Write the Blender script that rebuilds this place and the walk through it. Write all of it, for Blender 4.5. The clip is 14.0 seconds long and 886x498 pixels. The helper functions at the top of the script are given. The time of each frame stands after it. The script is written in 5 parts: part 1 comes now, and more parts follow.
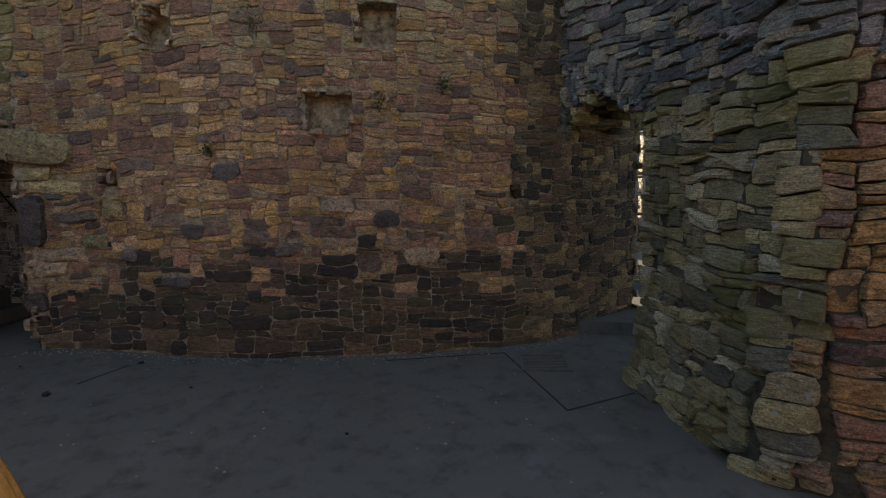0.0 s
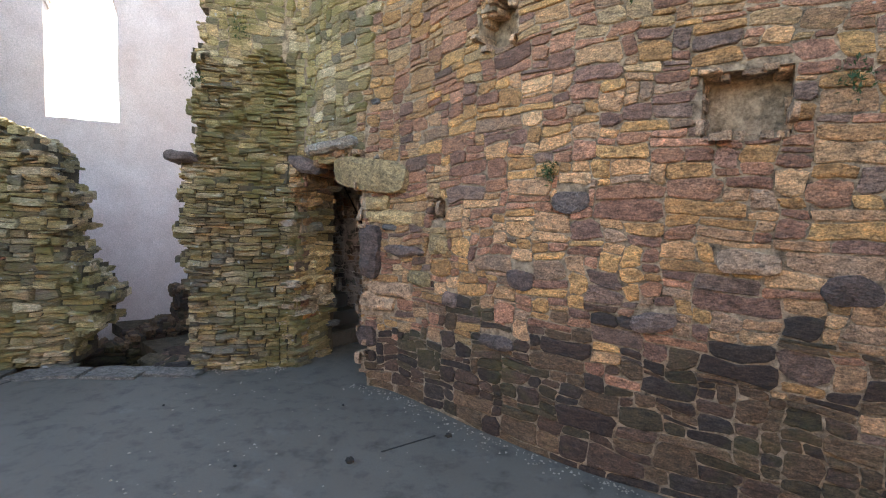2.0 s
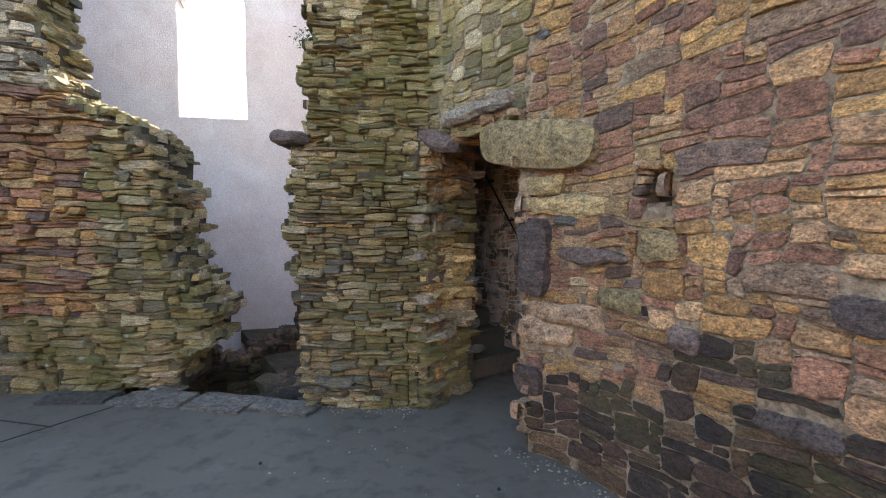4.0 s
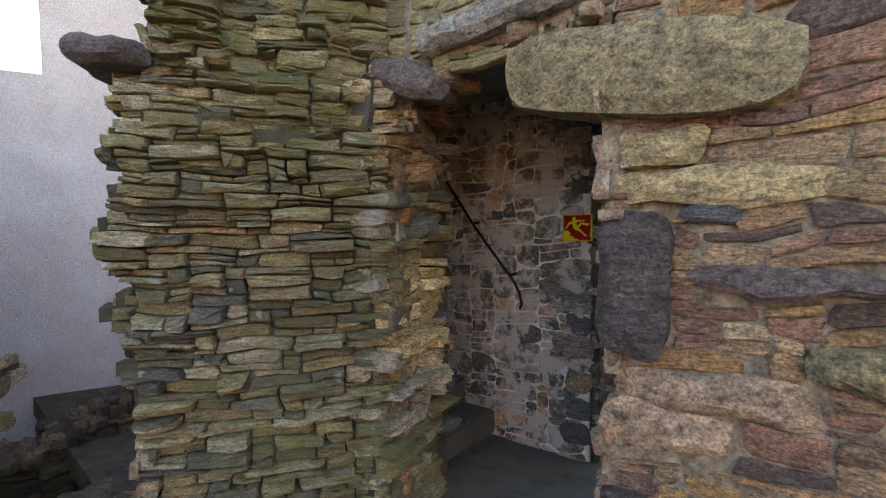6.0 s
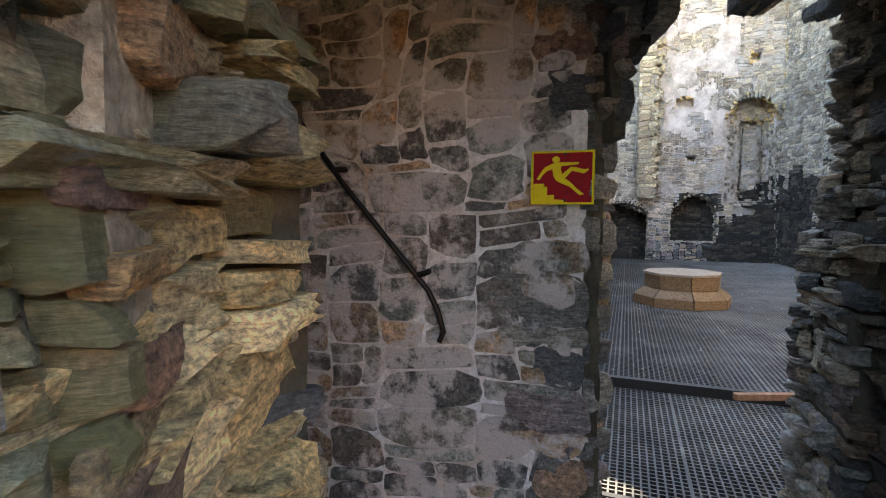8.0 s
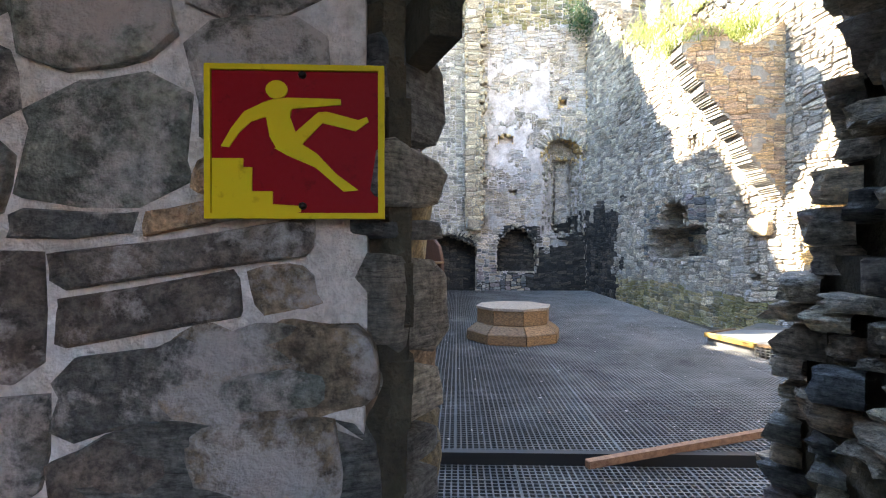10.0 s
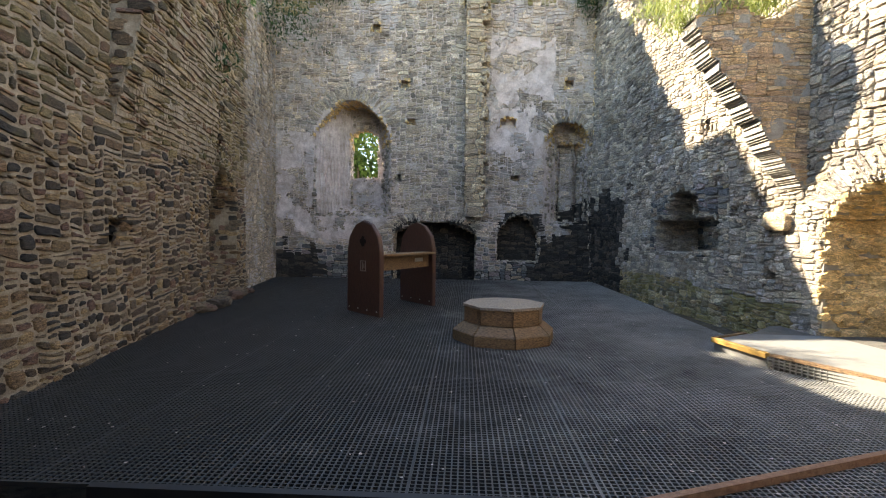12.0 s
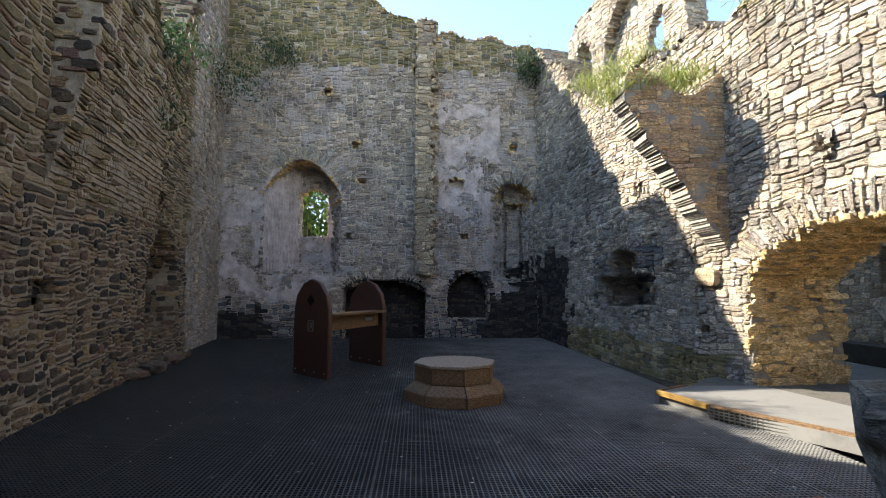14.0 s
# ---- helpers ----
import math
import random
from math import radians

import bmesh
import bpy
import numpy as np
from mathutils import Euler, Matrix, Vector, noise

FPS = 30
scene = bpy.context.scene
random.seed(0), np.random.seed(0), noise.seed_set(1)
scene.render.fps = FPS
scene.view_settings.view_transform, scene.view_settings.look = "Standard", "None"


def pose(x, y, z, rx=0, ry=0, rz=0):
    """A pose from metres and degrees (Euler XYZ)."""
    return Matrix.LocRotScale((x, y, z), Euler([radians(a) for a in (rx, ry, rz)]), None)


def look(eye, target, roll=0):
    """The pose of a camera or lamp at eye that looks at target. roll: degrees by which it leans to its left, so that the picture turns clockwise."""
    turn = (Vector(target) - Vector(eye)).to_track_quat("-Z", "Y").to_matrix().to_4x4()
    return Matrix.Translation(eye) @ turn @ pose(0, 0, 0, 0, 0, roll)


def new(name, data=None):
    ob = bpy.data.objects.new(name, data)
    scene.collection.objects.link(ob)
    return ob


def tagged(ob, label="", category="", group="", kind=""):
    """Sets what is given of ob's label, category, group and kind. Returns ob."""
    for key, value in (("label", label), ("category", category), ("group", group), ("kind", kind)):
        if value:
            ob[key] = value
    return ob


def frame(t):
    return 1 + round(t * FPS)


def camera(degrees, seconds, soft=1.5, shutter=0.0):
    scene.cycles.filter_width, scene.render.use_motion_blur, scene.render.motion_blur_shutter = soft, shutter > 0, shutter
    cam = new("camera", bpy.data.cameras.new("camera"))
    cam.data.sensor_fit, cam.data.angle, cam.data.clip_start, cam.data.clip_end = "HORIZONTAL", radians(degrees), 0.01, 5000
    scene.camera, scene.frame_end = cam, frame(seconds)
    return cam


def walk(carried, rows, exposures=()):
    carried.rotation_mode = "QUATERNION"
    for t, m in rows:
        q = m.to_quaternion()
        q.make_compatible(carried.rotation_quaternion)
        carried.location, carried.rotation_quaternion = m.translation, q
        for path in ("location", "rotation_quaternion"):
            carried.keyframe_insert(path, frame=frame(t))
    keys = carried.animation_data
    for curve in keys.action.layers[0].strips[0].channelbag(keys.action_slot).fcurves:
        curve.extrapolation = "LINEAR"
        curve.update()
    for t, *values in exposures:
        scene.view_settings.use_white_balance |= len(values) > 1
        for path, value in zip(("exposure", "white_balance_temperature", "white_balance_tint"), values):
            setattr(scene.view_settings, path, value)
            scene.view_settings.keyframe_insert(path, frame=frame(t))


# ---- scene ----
cam = camera(84.1, 14.0, soft=1.1)
PATH = [
    (0, (2.106, -3.707, 1.536), (3.122, -2.0, 1.31), -0.6),
    (0.5, (2.102, -3.339, 1.467), (2.825, -1.485, 1.274), -0.9),
    (1, (2.128, -2.956, 1.582), (2.504, -1.001, 1.389), -0.4),
    (1.5, (2.173, -2.481, 1.649), (2.195, -0.486, 1.497), 0.5),
    (2, (2.166, -2.079, 1.631), (2.008, -0.089, 1.506), 1.0),
    (2.5, (2.032, -1.67, 1.609), (1.697, 0.299, 1.497), 0.9),
    (3, (1.9, -1.321, 1.564), (1.332, 0.594, 1.447), 0.1),
    (3.2, (1.845, -1.169, 1.546), (1.183, 0.715, 1.435), -0.1),
    (5.3, (1.003, 0.113, 1.542), (0.472, 2.037, 1.411), 0.2),
    (5.5, (0.883, 0.295, 1.507), (0.439, 2.242, 1.398), -0.7),
    (6, (0.55, 0.788, 1.497), (0.438, 2.783, 1.419), -0.4),
    (6.5, (0.413, 1.356, 1.475), (0.573, 3.346, 1.355), -0.3),
    (7, (0.239, 1.852, 1.479), (0.748, 3.778, 1.3), 0.6),
    (7.2, (0.221, 2.029, 1.465), (0.86, 3.914, 1.269), 0.0),
    (9.3, (0.759, 3.197, 1.313), (1.452, 5.073, 1.315), 0.1),
    (9.5, (0.812, 3.275, 1.329), (1.665, 5.084, 1.327), -0.3),
    (10, (1.017, 3.422, 1.388), (2.257, 4.99, 1.384), -0.1),
    (10.5, (1.266, 3.497, 1.433), (2.584, 5.001, 1.446), -2.0),
    (11, (1.528, 3.614, 1.507), (2.81, 5.149, 1.479), -0.1),
    (11.5, (1.604, 3.668, 1.511), (2.821, 5.255, 1.479), 0.3),
    (12, (1.639, 3.691, 1.517), (2.853, 5.278, 1.445), 0.7),
    (12.5, (1.653, 3.685, 1.514), (2.927, 5.224, 1.428), 0.6),
    (13, (1.651, 3.673, 1.518), (2.999, 5.151, 1.49), 0.3),
    (13.5, (1.642, 3.659, 1.517), (3.03, 5.097, 1.601), 0.1),
    (14, (1.618, 3.655, 1.523), (2.981, 5.11, 1.686), 0.1),
]
walk(cam, [(t, look(eye, target, roll)) for t, eye, target, roll in PATH],
     exposures=[(t, e + 2.2, k, 10) for t, e, k in ((0.0, -1.0, 8800), (0.6, -0.1, 8800), (1.2, 0.7, 8800), (1.6, 0.75, 8800), (3.0, 0.75, 8800), (5.5, 0.8, 8500), (6.5, 1.0, 8600), (7.2, 1.3, 8600), (8.5, 1.6, 7800), (9.5, 1.85, 7200), (10.0, 1.55, 7200), (10.5, 1.2, 7400), (11.0, 0.95, 7800), (12.5, 0.22, 7800), (13.0, 0.15, 7500), (13.5, -0.05, 7200), (14.0, -0.33, 7000))])

# ---- daylight ----
SUN_AZ, SUN_EL = radians(25), radians(35)        # to the left of +y, above the horizon
world = bpy.data.worlds.new("daylight")
scene.world = world
world.use_nodes = True
wn = world.node_tree
sky = wn.nodes.new("ShaderNodeTexSky")
sky.sky_type, sky.sun_disc = "NISHITA", False
sky.sun_elevation, sky.sun_rotation = SUN_EL, -SUN_AZ
sky.dust_density, sky.ozone_density = 0.1, 2.0
wn.nodes["Background"].inputs[1].default_value = 0.15
wn.links.new(sky.outputs[0], wn.nodes["Background"].inputs[0])
sun = new("sun", bpy.data.lights.new("sun", "SUN"))
sun.data.energy, sun.data.angle, sun.data.color = 5.0, radians(0.53), (1.0, 0.95, 0.86)
SUN_DIR = Vector((-math.sin(SUN_AZ) * math.cos(SUN_EL), math.cos(SUN_AZ) * math.cos(SUN_EL), math.sin(SUN_EL)))
sun.matrix_world = look(SUN_DIR * 60, (0, 0, 0))

# ---- materials ----
def mat(name, rough=0.9, metal=0.0):
    m = bpy.data.materials.new(name)
    m.use_nodes = True
    nt = m.node_tree
    b = nt.nodes["Principled BSDF"]
    b.inputs["Roughness"].default_value, b.inputs["Metallic"].default_value = rough, metal
    return m, nt, b


def node(nt, kind, **values):
    n = nt.nodes.new(kind)
    for key, value in values.items():
        n.inputs[key].default_value = value
    return n


def tex(nt, scale, detail=6.0, rough=0.6, stretch=(1, 1, 1)):
    """A noise in world metres."""
    g = nt.nodes.new("ShaderNodeNewGeometry")
    mp = nt.nodes.new("ShaderNodeMapping")
    mp.inputs["Scale"].default_value = stretch
    nt.links.new(g.outputs["Position"], mp.inputs[0])
    n = node(nt, "ShaderNodeTexNoise", Scale=scale, Detail=detail, Roughness=rough)
    nt.links.new(mp.outputs[0], n.inputs["Vector"])
    return n.outputs[0]


def ramp(nt, fac, stops, flat=False):
    r = nt.nodes.new("ShaderNodeValToRGB")
    if flat:
        r.color_ramp.interpolation = "CONSTANT"
    e = r.color_ramp.elements
    while len(e) < len(stops):
        e.new(0.5)
    for el, (p, c) in zip(e, stops):
        el.position = p
        el.color = (*c, 1) if len(c) == 3 else c
    nt.links.new(fac, r.inputs[0])
    return r.outputs[0]


def mixc(nt, fac, a, b, mode="MIX"):
    n = nt.nodes.new("ShaderNodeMix")
    n.data_type, n.blend_type = "RGBA", mode
    for sock, val in ((n.inputs[0], fac), (n.inputs[6], a), (n.inputs[7], b)):
        if isinstance(val, (int, float)):
            sock.default_value = val
        elif isinstance(val, tuple):
            sock.default_value = (*val, 1)
        else:
            nt.links.new(val, sock)
    return n.outputs[2]


def step(nt, v, lo, hi):
    n = nt.nodes.new("ShaderNodeMapRange")
    n.inputs["From Min"].default_value, n.inputs["From Max"].default_value = lo, hi
    nt.links.new(v, n.inputs[0])
    return n.outputs[0]


def bump(nt, b, height, strength, dist):
    n = node(nt, "ShaderNodeBump", Strength=strength, Distance=dist)
    nt.links.new(height, n.inputs["Height"])
    nt.links.new(n.outputs[0], b.inputs["Normal"])


def stone_mat(name, palette, moss=(0.19, 0.165, 0.055), moss_at=(0.55, 0.75), lichen=0.0, white=0.0, dark=0.35, layer=9.0, ochre=0.0, spread=1.1):
    """Rubble stone: a colour for each stone, layered grain, moss, pale lichen and old limewash in patches."""
    m, nt, b = mat(name, 0.88)
    g = nt.nodes.new("ShaderNodeNewGeometry")
    o = nt.nodes.new("ShaderNodeObjectInfo")
    add = nt.nodes.new("ShaderNodeMath")
    nt.links.new(g.outputs["Random Per Island"], add.inputs[0])
    nt.links.new(o.outputs["Random"], add.inputs[1])
    fr = nt.nodes.new("ShaderNodeMath")
    fr.operation = "FRACT"
    nt.links.new(add.outputs[0], fr.inputs[0])
    n = len(palette)
    col = ramp(nt, fr.outputs[0], [(i / n, c) for i, c in enumerate(palette)], True)
    more = nt.nodes.new("ShaderNodeMath")
    more.operation = "MULTIPLY"
    more.inputs[1].default_value = 7.31
    nt.links.new(fr.outputs[0], more.inputs[0])
    fr2 = nt.nodes.new("ShaderNodeMath")
    fr2.operation = "FRACT"
    nt.links.new(more.outputs[0], fr2.inputs[0])
    col = mixc(nt, 1.0, col, ramp(nt, fr2.outputs[0], [(0.0, (0.74, 0.73, 0.73)), (1.0, (1.2, 1.2, 1.19))]), "MULTIPLY")
    grain = tex(nt, 14, 8, 0.65, (1, 1, layer / 3))
    fine = tex(nt, 90, 4, 0.7)
    crack = tex(nt, 32, 6, 0.75, (1, 1, layer / 2))
    col = mixc(nt, 0.85, col, ramp(nt, grain, [(0.3, (0.45, 0.43, 0.42)), (0.5, (1.25, 1.25, 1.25)), (0.68, (2.0, 1.92, 1.8))]), "MULTIPLY")
    col = mixc(nt, 0.8, col, ramp(nt, crack, [(0.34, (0.25, 0.24, 0.23)), (0.47, (1.1, 1.1, 1.1)), (0.7, (1.9, 1.85, 1.75))]), "MULTIPLY")
    col = mixc(nt, 0.75, col, ramp(nt, fine, [(0.3, (0.28, 0.28, 0.28)), (0.7, (1.95, 1.95, 1.95))]), "MULTIPLY")
    if ochre:
        col = mixc(nt, step(nt, tex(nt, 0.9, 4), 0.62 - ochre, 0.75 - ochre), col, mixc(nt, grain, (0.16, 0.09, 0.02), (0.42, 0.27, 0.07)))
    col = mixc(nt, step(nt, tex(nt, 1.6, 7, 0.7), *moss_at), col, mixc(nt, grain, tuple(c * 0.5 for c in moss), tuple(c * 1.7 for c in moss)))
    if lichen:
        col = mixc(nt, step(nt, tex(nt, 11, 3, 0.5), 0.74 - lichen, 0.78 - lichen), col, (0.42, 0.43, 0.40))
    if white:
        col = mixc(nt, step(nt, tex(nt, spread, 9, 0.72), 0.66 - white, 0.74 - white), col, mixc(nt, fine, (0.36, 0.32, 0.30), (0.62, 0.57, 0.54)))
    col = mixc(nt, step(nt, tex(nt, 0.5, 5, 0.6), 0.5, 0.75), col, mixc(nt, dark, (1, 1, 1), (0.12, 0.11, 0.10)), "MULTIPLY")
    nt.links.new(col, b.inputs["Base Color"])
    h = mixc(nt, 0.5, grain, mixc(nt, 0.4, crack, fine))
    bump(nt, b, h, 1.0, 0.06)
    return m


def mortar_mat(name, a, c, scale=6, moss=0.0):
    m, nt, b = mat(name, 0.95)
    big, fine = tex(nt, scale, 8, 0.7), tex(nt, 60, 5, 0.7)
    col = mixc(nt, step(nt, big, 0.32, 0.66), a, c)
    col = mixc(nt, 0.6, col, ramp(nt, fine, [(0.3, (0.5, 0.5, 0.5)), (0.7, (1.3, 1.3, 1.3))]), "MULTIPLY")
    if moss:
        col = mixc(nt, step(nt, tex(nt, 1.6, 7, 0.7), 0.7 - moss, 0.9 - moss), col, (0.07, 0.075, 0.03))
    nt.links.new(col, b.inputs["Base Color"])
    bump(nt, b, mixc(nt, 0.5, big, fine), 1.0, 0.04)
    return m


WARM = [(0.29, 0.19, 0.09), (0.34, 0.22, 0.10), (0.38, 0.26, 0.12), (0.23, 0.135, 0.095), (0.33, 0.225, 0.125), (0.19, 0.115, 0.085), (0.28, 0.195, 0.12),
        (0.165, 0.11, 0.09), (0.36, 0.26, 0.155), (0.25, 0.15, 0.10), (0.13, 0.10, 0.085), (0.30, 0.18, 0.125), (0.23, 0.175, 0.125)]
GREEN = [(0.30, 0.24, 0.115), (0.38, 0.31, 0.16), (0.18, 0.15, 0.09), (0.44, 0.38, 0.25), (0.36, 0.27, 0.15), (0.26, 0.22, 0.135), (0.13, 0.12, 0.09)]
GREY = [(0.22, 0.19, 0.15), (0.29, 0.255, 0.21), (0.16, 0.14, 0.12), (0.34, 0.295, 0.24), (0.25, 0.205, 0.155), (0.19, 0.175, 0.15), (0.32, 0.275, 0.205)]
SLATE = [(0.09, 0.095, 0.10), (0.14, 0.14, 0.13), (0.20, 0.185, 0.16), (0.07, 0.075, 0.08), (0.24, 0.19, 0.14), (0.16, 0.13, 0.13)]
OCHRE = [(0.36, 0.245, 0.13), (0.31, 0.205, 0.12), (0.38, 0.275, 0.165), (0.28, 0.195, 0.13)]

WARM = [tuple(x * k for x, k in zip(c, (1.07, 0.93, 0.90))) for c in WARM]
GREEN = [tuple(x * k for x, k in zip(c, (0.86, 0.84, 0.9))) for c in GREEN]
M_WARM = stone_mat("stone_warm_rubble", [tuple(x * 0.88 for x in c) for c in WARM], moss=(0.17, 0.14, 0.03), moss_at=(0.68, 0.88), layer=5)
M_MOSSY = stone_mat("stone_mossy_slate", GREEN, moss=(0.17, 0.155, 0.05), moss_at=(0.42, 0.66), lichen=0.06, layer=20)
M_GREY = stone_mat("stone_grey_rubble", GREY, moss_at=(0.62, 0.8), white=0.10, dark=0.6, spread=2.4)
M_BLEACH = stone_mat("stone_limewashed", [tuple(x * k for x, k in zip(c, (1.15, 1.1, 1.08))) for c in GREY], moss_at=(0.7, 0.92), white=0.17, dark=0.75, spread=1.7)
M_SLATE = stone_mat("stone_dark_slate", SLATE, moss_at=(0.66, 0.85), lichen=0.02, white=0.06, layer=14)
M_SIGNW = stone_mat("stone_slate_limewashed", [(0.075, 0.075, 0.072), (0.12, 0.115, 0.10), (0.18, 0.14, 0.10), (0.06, 0.06, 0.06), (0.24, 0.16, 0.10), (0.10, 0.085, 0.075), (0.13, 0.14, 0.125)], moss_at=(0.75, 0.95), white=0.2, layer=3, spread=6.5)
M_OCHRE = stone_mat("stone_ochre", OCHRE, moss_at=(0.7, 0.9), lichen=0.0)
M_MORTAR = mortar_mat("mortar_pink_beige", (0.05, 0.036, 0.025), (0.50, 0.39, 0.28), 14, moss=0.05)
M_MORTARG = mortar_mat("mortar_grey", (0.22, 0.20, 0.17), (0.42, 0.38, 0.32), moss=0.08)
M_MORTARD = mortar_mat("mortar_dark", (0.018, 0.015, 0.01), (0.11, 0.09, 0.058), moss=0.1)
M_MORTARW = mortar_mat("limewash_mortar", (0.46, 0.36, 0.28), (0.84, 0.82, 0.82), 4)
M_RENDER = mortar_mat("ochre_render", (0.36, 0.22, 0.07), (0.50, 0.34, 0.13), 3)
M_PLASTER = mortar_mat("pink_white_plaster", (0.70, 0.60, 0.60), (0.82, 0.75, 0.76), 2)

M_OCHREM = stone_mat("stone_ochre_red_mixed", [tuple(x * 0.78 for x in c) for c in OCHRE[:3] + WARM], moss=(0.15, 0.13, 0.03), moss_at=(0.58, 0.8), lichen=0.02)
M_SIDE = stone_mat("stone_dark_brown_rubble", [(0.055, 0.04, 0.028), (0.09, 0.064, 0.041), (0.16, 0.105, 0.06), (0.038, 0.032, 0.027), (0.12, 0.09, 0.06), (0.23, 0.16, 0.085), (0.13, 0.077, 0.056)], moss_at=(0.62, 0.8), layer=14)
M_OVER = stone_mat("stone_layered_olive_brown", [(0.14, 0.105, 0.055), (0.20, 0.15, 0.075), (0.09, 0.07, 0.045), (0.26, 0.195, 0.115), (0.16, 0.095, 0.06)], moss=(0.13, 0.12, 0.03), moss_at=(0.5, 0.75), layer=20)
M_MORTARP = mortar_mat("mortar_pale_ochre", (0.22, 0.16, 0.10), (0.52, 0.43, 0.32), moss=0.05)

M_PURPLE = stone_mat("stone_purple_slate", [(0.085, 0.065, 0.062), (0.11, 0.082, 0.075), (0.075, 0.062, 0.06)], moss_at=(0.8, 0.99), lichen=0.0, layer=5)

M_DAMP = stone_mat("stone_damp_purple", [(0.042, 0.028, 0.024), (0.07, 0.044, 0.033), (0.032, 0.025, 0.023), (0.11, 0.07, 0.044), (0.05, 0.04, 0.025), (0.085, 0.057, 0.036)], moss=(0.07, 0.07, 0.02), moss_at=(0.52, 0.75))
M_SOOT_SHADE = stone_mat("stone_soot_and_shade", [(0.022, 0.02, 0.018), (0.04, 0.034, 0.03), (0.015, 0.014, 0.013), (0.06, 0.048, 0.038)], moss_at=(0.8, 0.98), white=0.0)
M_QUOIN = stone_mat("stone_buff_quoin", [(0.33, 0.26, 0.17), (0.28, 0.22, 0.15), (0.37, 0.31, 0.22), (0.25, 0.20, 0.15)], moss_at=(0.65, 0.85), white=0.05)

M_MORTARF = mortar_mat("old_white_plaster", (0.34, 0.27, 0.23), (0.74, 0.64, 0.60), 3.5, moss=0.06)
# ochre stone; on arch reveals its saturation stands in for bounced sunlight
M_OCHRE_BOUNCE = stone_mat("stone_ochre_and_bounce", [(0.46, 0.33, 0.16), (0.38, 0.27, 0.13), (0.50, 0.38, 0.21)], moss_at=(0.75, 0.95))
M_OLIVE = stone_mat("stone_olive_brown", [(0.14, 0.11, 0.06), (0.16, 0.125, 0.07), (0.12, 0.095, 0.055)], moss_at=(0.55, 0.85), layer=3)
M_BUFF = stone_mat("stone_buff_block", [(0.26, 0.195, 0.105), (0.30, 0.225, 0.12)], moss_at=(0.55, 0.8), layer=5)
M_LICHEN = stone_mat("stone_grey_lichened", [(0.20, 0.18, 0.16)], moss_at=(0.75, 0.95), lichen=0.12, layer=4)
M_PINK = stone_mat("stone_pink_grey", [(0.27, 0.185, 0.125), (0.23, 0.16, 0.115)], moss_at=(0.75, 0.95), layer=3, lichen=0.03)

M_SOOT_SHADE_M = mortar_mat("soot_and_shade_mortar", (0.012, 0.011, 0.010), (0.045, 0.04, 0.034), 5)

# ---- building blocks ----
def part(name, bm, material, parent=None, label=""):
    me = bpy.data.meshes.new(name)
    bm.to_mesh(me)
    bm.free()
    me.materials.append(material)
    ob = new(name, me)
    if parent:
        ob.parent = parent
    if label:
        tagged(ob, label)
    return ob


def mesh_ob(name, verts, faces, material, parent=None):
    me = bpy.data.meshes.new(name)
    me.from_pydata(verts, [], faces)
    me.materials.append(material)
    me.update()
    ob = new(name, me)
    if parent:
        ob.parent = parent
    return ob


def thing(name, label, category, group="", at=None):
    ob = new(name)
    ob.empty_display_size = 0.1
    if at is not None:
        ob.matrix_world = at
    return tagged(ob, label, category, group)


def box(bm, x0, x1, y0, y1, z0, z1, m=None):
    r = bmesh.ops.create_cube(bm, size=1)["verts"]
    for v in r:
        v.co = Vector(((x0 + x1) / 2 + v.co.x * (x1 - x0), (y0 + y1) / 2 + v.co.y * (y1 - y0), (z0 + z1) / 2 + v.co.z * (z1 - z0)))
        if m:
            v.co = m @ v.co
    return r


def slab(name, outline, z0, z1, material, parent=None):
    """A flat plate of any outline."""
    bm = bmesh.new()
    low = [bm.verts.new((x, y, z0)) for x, y in outline]
    high = [bm.verts.new((x, y, z1)) for x, y in outline]
    bm.faces.new(high)
    bm.faces.new(low[::-1])
    n = len(low)
    for i in range(n):
        bm.faces.new((low[i], low[(i + 1) % n], high[(i + 1) % n], high[i]))
    bmesh.ops.recalc_face_normals(bm, faces=bm.faces)
    return part(name, bm, material, parent)


